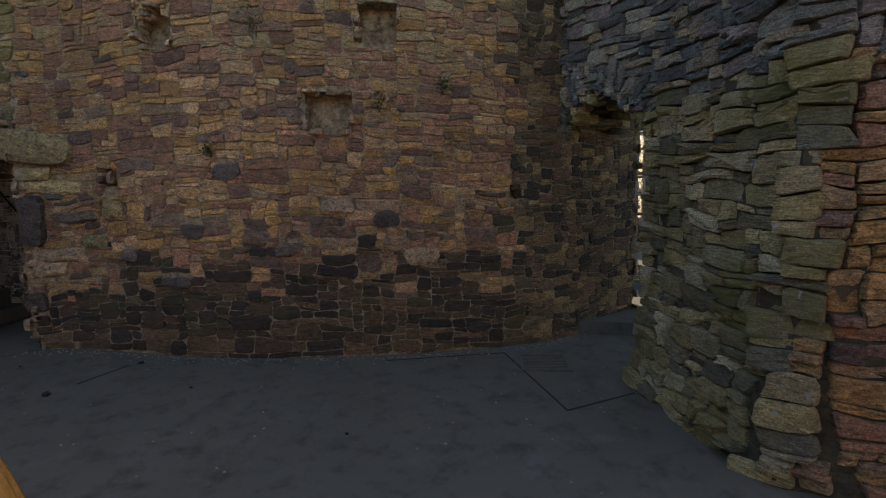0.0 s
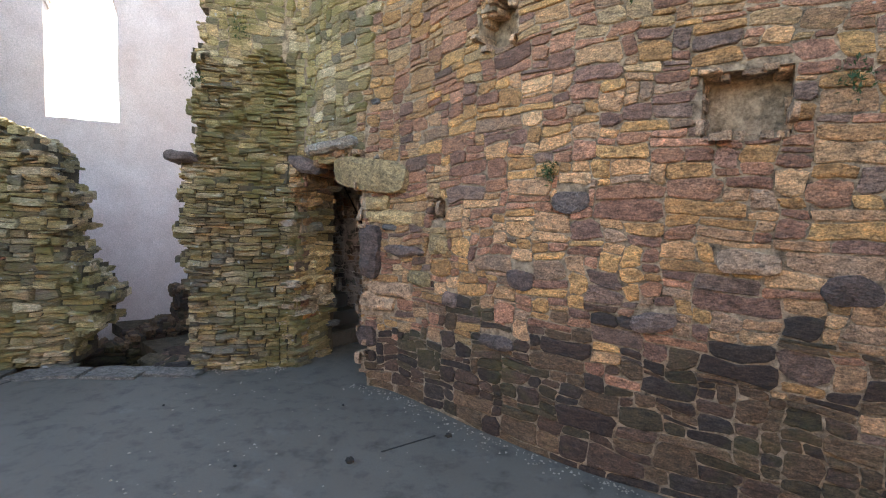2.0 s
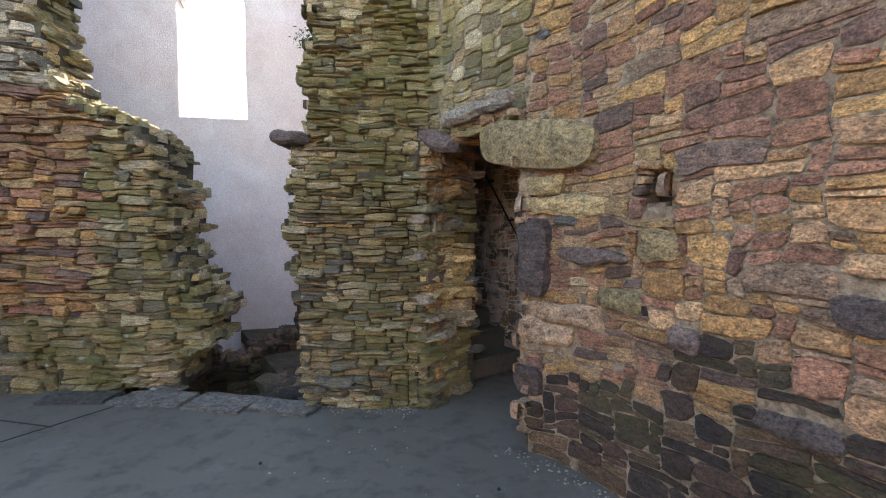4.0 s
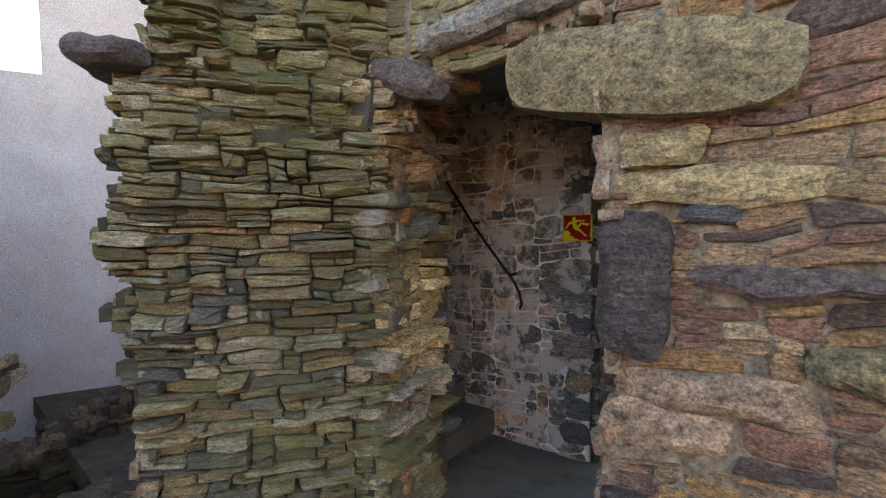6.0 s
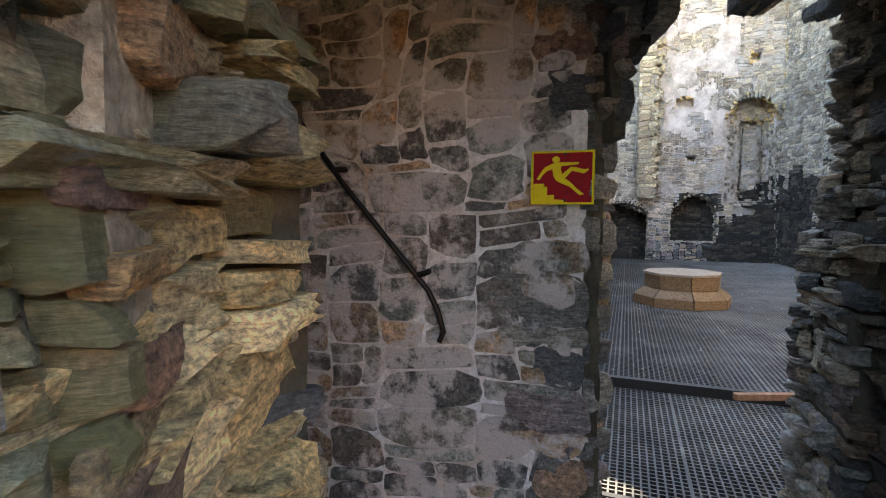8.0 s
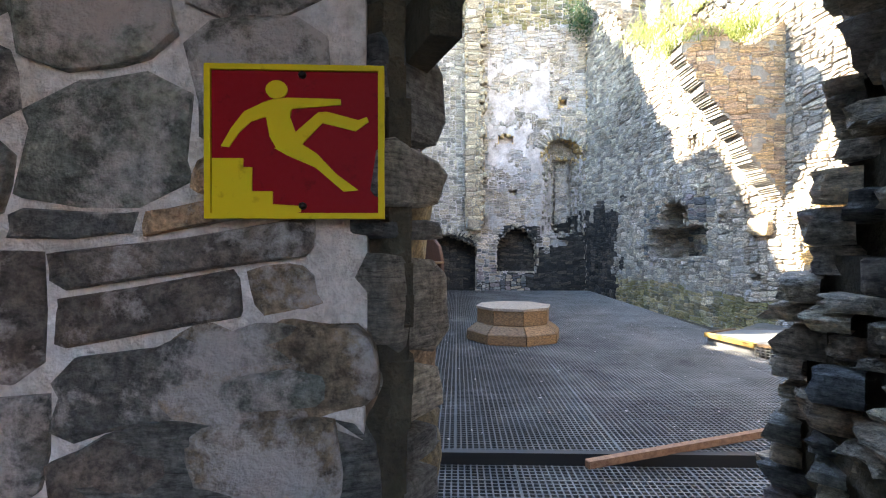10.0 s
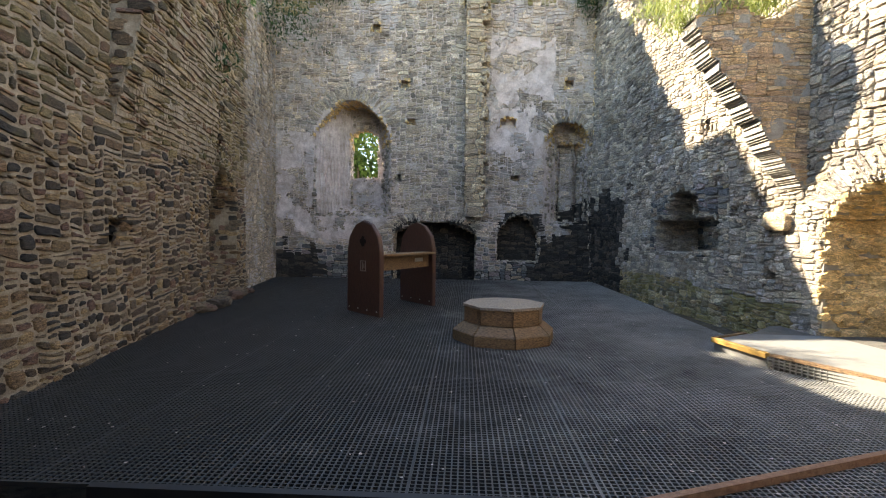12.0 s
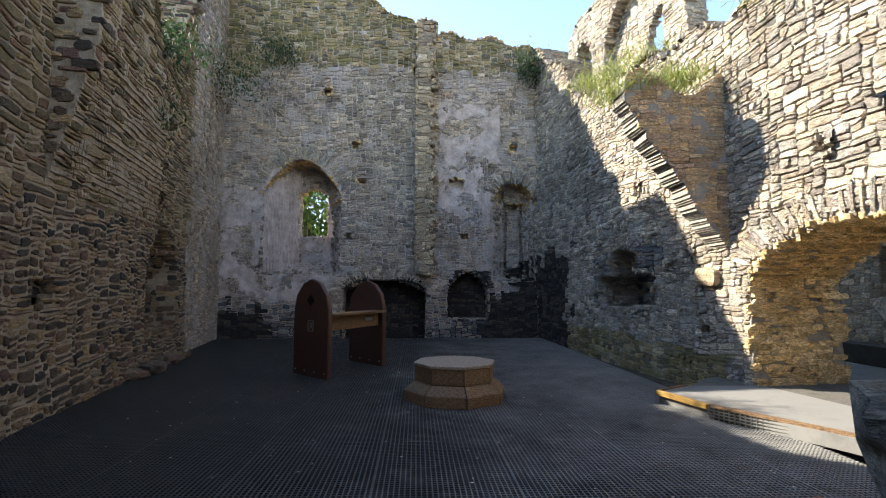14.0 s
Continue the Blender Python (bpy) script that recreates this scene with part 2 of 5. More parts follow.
def stone_shapes(count, cut=0.17, wob=0.09, lift=0.10, seed=900, smooth=False):
    """Unit stones with knocked-off corners: x along the wall, y into it, z up."""
    out = []
    for k in range(count):
        rng = random.Random(seed + k)
        ring = []
        for cx, cz in ((1, -1), (1, 1), (-1, 1), (-1, -1)):
            a, c = cut * rng.uniform(0.4, 1.9), cut * rng.uniform(0.4, 1.9)
            ex, ez = 0.5 - rng.uniform(0, wob), 0.5 - rng.uniform(0, wob)
            pair = [(cx * (ex - a), cz * ez), (cx * ex, cz * (ez - c))]
            ring += pair[::-1] if cx * cz > 0 else pair
            if cz == 1 and cx == 1:
                ring.append((rng.uniform(-0.12, 0.12), 0.5 - rng.uniform(0, wob * 1.6)))
            if cz == -1 and cx == -1:
                ring.append((rng.uniform(-0.12, 0.12), -0.5 + rng.uniform(0, wob * 1.6)))
        if smooth:
            ring = [q for a, b in zip(ring, ring[1:] + ring[:1]) for q in ((a[0] * 0.8 + b[0] * 0.2, a[1] * 0.8 + b[1] * 0.2), (a[0] * 0.2 + b[0] * 0.8, a[1] * 0.2 + b[1] * 0.8))]
            ring = [(x * rng.uniform(0.96, 1.02), z * rng.uniform(0.94, 1.02)) for x, z in ring]
        n = len(ring)
        vs, fs = [], []
        tx, tz = rng.uniform(-0.35, 0.35), rng.uniform(-0.35, 0.35)
        for scale, y, jit in ((1.0, 0.5, 0), (1.0, -0.22 if smooth else -0.28, 0.08), (0.93 if smooth else 0.9, -0.42, lift)):
            for x, z in ring:
                vs.append((x * scale, y + (rng.uniform(-jit, jit) + x * tx + z * tz if jit else 0), z * scale))
        vs.append((rng.uniform(-0.15, 0.15), -0.48 + rng.uniform(-lift, lift), rng.uniform(-0.1, 0.1)))
        for r in range(2):
            for i in range(n):
                j = (i + 1) % n
                fs.append((r * n + i, r * n + j, (r + 1) * n + j, (r + 1) * n + i))
        for i in range(n):
            fs.append((2 * n + i, 2 * n + (i + 1) % n, 3 * n))
        out.append((vs, fs))
    return out


SHAPES = stone_shapes(32)
FLAT = stone_shapes(32, 0.12, 0.10, 0.2, 400)
SMOOTH = stone_shapes(36, 0.11, 0.07, 0.09, 77, True)
HOLE = 9.0
STONE_FACES = [(r * 12 + i, r * 12 + (i + 1) % 12, (r + 1) * 12 + (i + 1) % 12, (r + 1) * 12 + i) for r in range(2) for i in range(12)] + [(24 + i, 24 + (i + 1) % 12, 36) for i in range(12)]


class Face:
    """A wall's face: a line in plan, seen left to right, and heights."""

    def __init__(self, pts):
        self.pts = [Vector(p) for p in pts]
        self.cum = [0.0]
        for a, b in zip(self.pts, self.pts[1:]):
            self.cum.append(self.cum[-1] + (b - a).length)
        self.length = self.cum[-1]

    def at(self, s):
        s = max(0.0, min(self.length, s))
        k = max(i for i in range(len(self.pts) - 1) if self.cum[i] <= s + 1e-9)
        a, b = self.pts[k], self.pts[k + 1]
        f = (s - self.cum[k]) / (self.cum[k + 1] - self.cum[k])
        t = (b - a).normalized()
        return a + (b - a) * f, t

    def normal(self, s):
        t = (self.at(max(0, s - 0.15))[1] + self.at(min(self.length, s + 0.15))[1]).normalized()
        return Vector((t.y, -t.x)), t

    def find(self, x, y):
        """How far along the face the point nearest to x, y lies."""
        best = (1e9, 0)
        for k, (a, b) in enumerate(zip(self.pts, self.pts[1:])):
            d = b - a
            f = max(0, min(1, (Vector((x, y)) - a).dot(d) / d.length_squared))
            best = min(best, ((a + d * f - Vector((x, y))).length, self.cum[k] + f * d.length))
        return best[1]


def smooth_line(pts, n=6):
    """A curve through the points."""
    out = []
    for i in range(len(pts) - 1):
        p = [Vector(pts[max(0, min(len(pts) - 1, i + k))]) for k in (-1, 0, 1, 2)]
        for q in range(n):
            t = q / n
            out.append(0.5 * (2 * p[1] + (p[2] - p[0]) * t + (2 * p[0] - 5 * p[1] + 4 * p[2] - p[3]) * t * t + (3 * p[1] - p[0] - 3 * p[2] + p[3]) * t ** 3))
    return out + [Vector(pts[-1])]


def box_hole(s0, s1, z0, z1, deep=None, arch=0.0):
    """A hole (deep None) or a recess; arch: the rise of its head."""
    def f(s, z):
        if not s0 <= s <= s1 or z < z0:
            return None
        x = 2 * (s - s0) / (s1 - s0) - 1
        if z > z1 - arch * x * x:
            return None
        return HOLE if deep is None else deep
    return f


def rubble_wall(name, label, face, z0, z1, top, thick, cell, holes, backing, stone, size, proud, near=None, keep=240, shapes=SHAPES, seed=1, jitter=0.015, bare=None, gap=1.0, zones=(), edges=1.0, edge_stone=None, dark_at=None, dark_mat=None):
    """A thick wall with its openings and recesses, and its stones: the nearest ones are pieces, the others one joined mesh.
    size: (least width, most width, least height, most height). zones: (test(s, z), material, size)."""
    rng = random.Random(seed)

    def deep(s, z):
        if z > top(s) or s < 0 or s > face.length:
            return HOLE
        d = 0
        for h in holes:
            v = h(s, z)
            if v == HOLE:
                return HOLE
            if v is not None:
                d = v
        return d

    ns, nz = max(1, round(face.length / cell)), max(1, round((z1 - z0) / cell))
    ds, dz = face.length / ns, (z1 - z0) / nz
    dep = [[deep((i + 0.5) * ds, z0 + (j + 0.5) * dz) for j in range(nz)] for i in range(ns)]
    cols = [(face.at(i * ds)[0], face.normal(i * ds)[0]) for i in range(ns + 1)]
    verts, faces, index, found, face_at = [], [], {}, [], []

    def vert(i, j, d):
        key = (i, j, round(d, 3))
        if key not in index:
            p, n = cols[i]
            q = Vector((p.x - n.x * d, p.y - n.y * d, z0 + j * dz))
            w = noise.noise_vector(q * 4.0) * jitter * 2
            if j == 0:
                w.z = 0
            index[key] = len(verts)
            verts.append(q + w)
        return index[key]

    for i in range(ns):
        for j in range(nz):
            d = dep[i][j]
            if d == HOLE:
                continue
            faces.append((vert(i, j, d), vert(i + 1, j, d), vert(i + 1, j + 1, d), vert(i, j + 1, d)))
            faces.append((vert(i, j, thick), vert(i, j + 1, thick), vert(i + 1, j + 1, thick), vert(i + 1, j, thick)))
            key = ((i + 0.5) * ds, z0 + (j + 0.5) * dz)
            face_at += [key, key]
            for di, dj, a, b in ((1, 0, (i + 1, j), (i + 1, j + 1)), (-1, 0, (i, j + 1), (i, j)), (0, 1, (i + 1, j + 1), (i, j + 1)), (0, -1, (i, j), (i + 1, j))):
                I, J = i + di, j + dj
                e = dep[I][J] if 0 <= I < ns and 0 <= J < nz else HOLE
                e = thick if e == HOLE else e
                if e > d + 0.1 and edges and z0 + j * dz > z0 + 0.02:
                    many = cell * (e - d) / 0.028 * edges
                    for _ in range(int(many) + (rng.random() < many % 1)):
                        p, n = cols[i if di < 0 else i + 1]
                        if dj:
                            p = (cols[i][0] + cols[i + 1][0]) / 2
                        q = d + (e - d) * rng.random()
                        t = Vector((-n.y, n.x))
                        base = Vector((p.x - n.x * q, p.y - n.y * q, z0 + (j + (1 if dj > 0 else 0 if dj < 0 else rng.random())) * dz))
                        t3, n3, z3 = Vector((t.x, t.y, 0)), Vector((n.x, n.y, 0)), Vector((0, 0, 1))
                        out3, along, up3 = (t3 * di, -n3 * di, z3) if di else (z3 * dj, t3, n3 * -dj)
                        if di:
                            wx, hz = rng.uniform(0.14, 0.34), rng.uniform(size[2], size[3])
                        else:
                            wx, hz = rng.uniform(0.06, 0.14), rng.uniform(0.15, 0.3)
                        dy = min(0.085, proud * rng.uniform(1.5, 5))
                        cx, cy, cz = along * wx, -out3 * dy, up3 * hz
                        found.append((Matrix(((cx.x, cy.x, cz.x, base.x), (cx.y, cy.y, cz.y, base.y), (cx.z, cy.z, cz.z, base.z), (0, 0, 0, 1))), (edge_stone(i * ds, z0 + j * dz) if edge_stone else stone), rng.randrange(len(shapes))))
                if e > d + 1e-6:
                    faces.append((vert(*a, d), vert(*a, e), vert(*b, e), vert(*b, d)))
                    face_at.append(key)
    wall = mesh_ob(name, verts, faces, backing)
    assert len(face_at) == len(wall.data.polygons)
    if dark_at:
        wall.data.materials.append(dark_mat)
        for poly, key in zip(wall.data.polygons, face_at):
            if dark_at(*key):
                poly.material_index = 1
    tagged(wall, label, "wall", kind="structure")
    # stones packed side by side, large and small together, sharing one uneven net of joints
    slaty = shapes is FLAT
    cw, ch = max(0.045, size[0] * 0.5), max(0.028, size[2] * 0.55)
    na, nb = max(1, round(face.length / cw)), max(1, round((z1 - z0) / ch))
    cw, ch = face.length / na, (z1 - z0) / nb
    half = (0.0003 if slaty else 0.0035) + max(0.0, 1.03 - gap) * 0.1
    hm = (size[2] + size[3]) / 2

    def kind_at(i, j):
        cs, cz = (i + 0.5) * cw, z0 + (j + 0.5) * ch
        d = deep(cs, cz)
        return None if d == HOLE or (bare and bare(cs, cz)) else d

    depth = [[kind_at(i, j) for i in range(na)] for j in range(nb)]
    taken = [[v is None for v in row] for row in depth]
    for j in range(nb):
        for i in range(na):
            if taken[j][i]:
                continue
            d, cs, cz = depth[j][i], (i + 0.5) * cw, z0 + (j + 0.5) * ch
            st, sc = stone, 1.0
            for test, zmat, zscale in zones:
                if test(cs, cz):
                    st, sc = zmat, zscale
            high = size[2] + (size[3] - size[2]) * rng.random() ** 1.5
            wide = max(high * (2.0 if slaty else 1.45), size[0] + (size[1] - size[0]) * rng.random() ** 1.3) * sc
            wn, hn = max(1, round(wide / cw)), max(1, round(high / ch))
            w = 0
            while w < wn + 1 and i + w < na and not taken[j][i + w] and abs(depth[j][i + w] - d) < 0.09:
                w += 1
            if w > wn and i + wn + 1 < na and not taken[j][i + wn + 1]:
                w = wn
            h = 1
            while h < hn and j + h < nb and all(not taken[j + h][q] and abs(depth[j + h][q] - d) < 0.09 for q in range(i, i + w)):
                h += 1
            for q in range(h):
                for r in range(w):
                    taken[j + q][i + r] = True
            a0, a1, b0, b1 = i * cw, (i + w) * cw, z0 + j * ch, z0 + (j + h) * ch
            ms, mz = (a0 + a1) / 2, (b0 + b1) / 2
            cut = min(a1 - a0, b1 - b0)
            ring = []
            for x, y, ex, ey in ((a0, b0, 1, 1), (a1, b0, -1, 1), (a1, b1, -1, -1), (a0, b1, 1, -1)):
                p, q = (rng.uniform(0.03, 0.3) * cut, rng.uniform(0.02, 0.15) * cut) if slaty else (rng.uniform(0.06, 0.5) * cut, rng.uniform(0.05, 0.26) * cut)
                pair = [(x, y + ey * q), (x + ex * p, y)]
                ring += pair if ex * ey > 0 else pair[::-1]
                f = rng.uniform(0.35, 0.65)
                ring.append({(1, 1): (a0 + (a1 - a0) * f, b0), (-1, 1): (a1, b0 + (b1 - b0) * f), (-1, -1): (a0 + (a1 - a0) * f, b1), (1, -1): (a0, b0 + (b1 - b0) * f)}[ex, ey])
            warped = []
            for x, y in ring:
                v = noise.noise_vector(Vector((x * 0.55 / hm * 0.5, y * 0.55 / hm, seed * 3.7)))
                wob = 0.06 * cut
                x2, y2 = x + v.x * hm * 0.5 + rng.uniform(-wob, wob), y + v.y * hm * 0.55 + 0.05 * math.sin(x * 1.1 + seed) * (y > z0 + 0.1) + rng.uniform(-wob, wob)
                dx, dy = ms - x, mz - y
                warped.append((x2 + (half if dx > 0 else -half) * (abs(dx) > 0.3 * (a1 - a0)), y2 + (half if dy > 0 else -half) * (abs(dy) > 0.3 * (b1 - b0))))
            ms, mz = sum(x for x, _ in warped) / 12, sum(y for _, y in warped) / 12
            p, _ = face.at(ms)
            n, t = face.normal(ms)
            p = p - n * d
            pr = proud * (rng.uniform(0.3, 2.0) if slaty else rng.uniform(0.55, 1.45))
            tx, tz, rough = rng.uniform(-0.5, 0.5) * pr, rng.uniform(-0.5, 0.5) * pr, pr * (0.28 if slaty else 0.16)
            vs = []
            for scale, y, jit in ((1.0, 0.03, 0), (0.985, -pr * 0.55, rough), (0.9 if slaty else 0.84, -pr, rough)):
                for x, zz in warped:
                    x, zz = (x - ms) * scale, (zz - mz) * scale
                    vs.append((x, y + (rng.uniform(-jit, jit) + tx * x / (a1 - a0) + tz * zz / (b1 - b0) if jit else 0), zz))
            vs.append((rng.uniform(-0.1, 0.1) * (a1 - a0), -pr * rng.uniform(0.95, 1.3), rng.uniform(-0.1, 0.1) * (b1 - b0)))
            found.append((Matrix(((t.x, -n.x, 0, p.x), (t.y, -n.y, 0, p.y), (0, 0, 1, mz), (0, 0, 0, 1))), st, (vs, STONE_FACES)))
    if near:
        f = Vector(near)
        found.sort(key=lambda e: (e[0].translation - f).length_squared)
    pieces, rest = (found[:keep], found[keep:]) if near else ([], found)
    cache = {}
    for m, st, k in pieces:
        if isinstance(k, int):
            if (k, st.name) not in cache:
                me = bpy.data.meshes.new("stone")
                me.from_pydata(*(shapes[k][0], [], shapes[k][1]))
                me.materials.append(st)
                cache[k, st.name] = me
            me = cache[k, st.name]
        else:
            me = bpy.data.meshes.new("stone")
            me.from_pydata(k[0], [], k[1])
            me.materials.append(st)
        ob = new("stone", me)
        ob.parent = wall
        ob.matrix_basis = m
    for st in {e[1].name: e[1] for e in rest}.values():
        vs, fs, base = [], [], 0
        for m, s2, k in rest:
            if s2 is not st:
                continue
            k = shapes[k] if isinstance(k, int) else k
            a = np.array(k[0])
            M = np.array(m)
            vs.append(a @ M[:3, :3].T + M[:3, 3])
            fs += [tuple(q + base for q in f) for f in k[1]]
            base += len(a)
        ob = mesh_ob("stonework", np.concatenate(vs).tolist(), fs, st, wall)
        tagged(ob, kind="stuff")
    return wall


# the roofless great room lies on its own axes: u to the right, v ahead
E_U, E_V, O_B = Vector((0.766, -0.643)), Vector((0.643, 0.766)), Vector((1.65, 3.69))


def uv(u, v):
    return O_B + E_U * u + E_V * v


def uvz(u, v, z):
    p = uv(u, v)
    return Vector((p.x, p.y, z))


B_AXES = Matrix.Translation((O_B.x, O_B.y, 0)) @ Matrix(((E_U.x, E_V.x, 0, 0), (E_U.y, E_V.y, 0, 0), (0, 0, 1, 0), (0, 0, 0, 1)))

# ---- first court: front wall with the doorway, bulging round to the passage ----
def lerp(table, x):
    for (a, p), (b, q) in zip(table, table[1:]):
        if x <= b:
            return p + (q - p) * max(0, (x - a) / (b - a))
    return table[-1][1]


def ragged(z, seed, amount):
    return amount * noise.noise(Vector((seed, 3.7, z * 6.0))) + amount * 0.6 * noise.noise(Vector((seed, 1.1, z * 17.0)))


front = Face([Vector((-0.98, 2.72)), Vector((-0.3, 2.92)), Vector((0.2, 3.12)), Vector((0.98, 2.56))]
             + smooth_line([(0.98, 2.56), (1.32, 2.42), (1.75, 2.05), (2.2, 1.62), (2.9, 1.08), (3.8, 0.58), (4.6, 0.25), (5.3, 0.05), (6.1, 0.03), (7.0, 0.1)], 4)[1:])
S_L, S_R = front.find(0.2, 3.12), front.find(0.98, 2.56)
S_H1, S_SM, S_H2, S_H3, S_H4 = (front.find(x, y) for x, y in ((3.55, 0.72), (1.78, 1.97), (3.95, 0.5), (2.25, 1.6), (5.15, 0.1)))
# the doorway's large single stones: place, height, width, height, how proud, stone, roundness, tilt
DOOR_STONES = [(1.10, 2.47, 2.03, 0.95, 0.30, 0.10, M_OLIVE, 4, 8), (0.66, 2.79, 2.33, 0.78, 0.10, 0.11, M_LICHEN, 5, -3), (1.105, 2.48, 1.31, 0.23, 0.5, 0.075, M_PURPLE, 6, 3),
               (1.44, 2.25, 1.335, 0.52, 0.09, 0.065, M_PURPLE, 2.2, 1), (1.175, 2.43, 1.765, 0.28, 0.14, 0.06, M_BUFF, 5, 0), (1.30, 2.345, 1.635, 0.62, 0.125, 0.06, M_BUFF, 5, 1),
               (1.30, 2.345, 0.965, 0.62, 0.13, 0.06, M_PINK, 5, -2), (1.18, 2.42, 0.83, 0.42, 0.15, 0.065, M_PINK, 4, 2), (1.285, 2.36, 1.545, 0.17, 0.07, 0.05, M_SLATE, 3, 0),
               (1.08, 2.50, 0.49, 0.2, 0.19, 0.05, M_PURPLE, 5, 2), (0.30, 3.07, 2.17, 0.36, 0.14, 0.12, M_PURPLE, 3, 14), (-0.88, 2.74, 2.2, 0.3, 0.11, 0.16, M_PURPLE, 3, 4),
               (2.45, 1.41, 1.22, 0.22, 0.12, 0.045, M_PURPLE, 3, 3), (2.28, 1.54, 0.72, 0.34, 0.1, 0.045, M_PURPLE, 3, 2), (1.9, 1.85, 0.98, 0.16, 0.12, 0.045, M_PURPLE, 3, 0),
               (1.78, 1.97, 1.42, 0.22, 0.16, 0.045, M_BUFF, 5, 0), (1.62, 2.14, 1.10, 0.3, 0.14, 0.05, M_OLIVE, 3, 4), (3.2, 0.9, 1.05, 0.26, 0.12, 0.045, M_PURPLE, 3, -6), (3.6, 0.69, 1.42, 0.3, 0.13, 0.045, M_PINK, 3, 3),
               (4.3, 0.36, 0.95, 0.34, 0.16, 0.045, M_PINK, 3, -3), (2.75, 1.2, 1.75, 0.24, 0.14, 0.045, M_PURPLE, 3, 3), (4.0, 0.5, 1.3, 0.24, 0.13, 0.045, M_PURPLE, 3, 2)]
DOOR_BARE = [(front.find(x, y), z, w * 0.46, h * 0.46) for x, y, z, w, h, *_ in DOOR_STONES]
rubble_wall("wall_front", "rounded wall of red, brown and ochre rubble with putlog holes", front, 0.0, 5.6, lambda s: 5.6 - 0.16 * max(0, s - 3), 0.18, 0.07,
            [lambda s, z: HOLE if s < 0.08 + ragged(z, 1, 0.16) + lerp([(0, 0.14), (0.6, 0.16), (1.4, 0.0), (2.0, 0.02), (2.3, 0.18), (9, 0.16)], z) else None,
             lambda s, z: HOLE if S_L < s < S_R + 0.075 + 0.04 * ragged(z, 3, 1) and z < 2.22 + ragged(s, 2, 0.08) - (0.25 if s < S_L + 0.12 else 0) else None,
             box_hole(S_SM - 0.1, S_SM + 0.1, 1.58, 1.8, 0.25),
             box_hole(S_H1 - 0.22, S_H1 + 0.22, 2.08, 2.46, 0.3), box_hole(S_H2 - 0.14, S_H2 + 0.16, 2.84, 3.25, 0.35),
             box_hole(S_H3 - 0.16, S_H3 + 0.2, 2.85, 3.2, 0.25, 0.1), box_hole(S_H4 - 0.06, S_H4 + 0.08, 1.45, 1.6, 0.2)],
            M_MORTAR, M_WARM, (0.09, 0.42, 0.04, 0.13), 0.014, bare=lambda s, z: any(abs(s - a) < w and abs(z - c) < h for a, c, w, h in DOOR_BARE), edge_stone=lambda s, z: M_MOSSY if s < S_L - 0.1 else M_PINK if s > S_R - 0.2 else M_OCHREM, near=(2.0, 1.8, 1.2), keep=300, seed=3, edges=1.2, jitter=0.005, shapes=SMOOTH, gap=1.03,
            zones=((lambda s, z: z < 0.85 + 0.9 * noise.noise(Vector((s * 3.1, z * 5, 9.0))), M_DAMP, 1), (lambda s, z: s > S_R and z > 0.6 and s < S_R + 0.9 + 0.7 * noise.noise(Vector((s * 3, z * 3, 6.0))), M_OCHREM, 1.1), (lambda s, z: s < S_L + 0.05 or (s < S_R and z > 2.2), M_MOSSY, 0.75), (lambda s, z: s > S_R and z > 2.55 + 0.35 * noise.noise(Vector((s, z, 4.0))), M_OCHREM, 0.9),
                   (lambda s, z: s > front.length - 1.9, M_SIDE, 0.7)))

# projecting slabs of the doorway's old jamb and pier
pier = Face([(-0.96, 2.69), (-0.3, 2.89), (0.17, 3.07)])
rubble_wall("wall_pier", "mossy pier of thin projecting slate slabs beside the doorway", pier, 0.0, 3.6, lambda s: 3.3 + 0.1 * math.sin(s * 9), 0.1, 0.06,
            [lambda s, z: HOLE if s < 0.04 + ragged(z, 1, 0.1) + lerp([(0, 0.1), (0.6, 0.12), (1.4, 0.0), (2.0, 0.02), (2.3, 0.18), (9, 0.16)], z) else None, lambda s, z: 0.035 if z > 1.95 + ragged(s, 4, 0.1) else None], M_MORTARD, M_MOSSY, (0.08, 0.30, 0.022, 0.07), 0.045,
            near=(0, 3, 1), keep=300, shapes=FLAT, seed=4, edges=1.5)
reveal = Face([(0.10, 3.0), (0.20, 3.25), (0.34, 3.62)])
rubble_wall("wall_door_jamb", "ragged door jamb of ochre and red slabs", reveal, 0.0, 2.3, lambda s: 2.2, 0.12, 0.06, [], M_MORTARD, M_QUOIN, (0.16, 0.36, 0.045, 0.1), 0.065,
            near=(0.2, 3.2, 1.2), keep=120, shapes=FLAT, seed=6, zones=((lambda s, z: 0.8 < z < 1.35, M_OCHRE_BOUNCE, 0.8), (lambda s, z: z < 0.55 or 1.35 < z < 1.7, M_MOSSY, 1), (lambda s, z: z > 1.75, M_OCHREM, 1)))

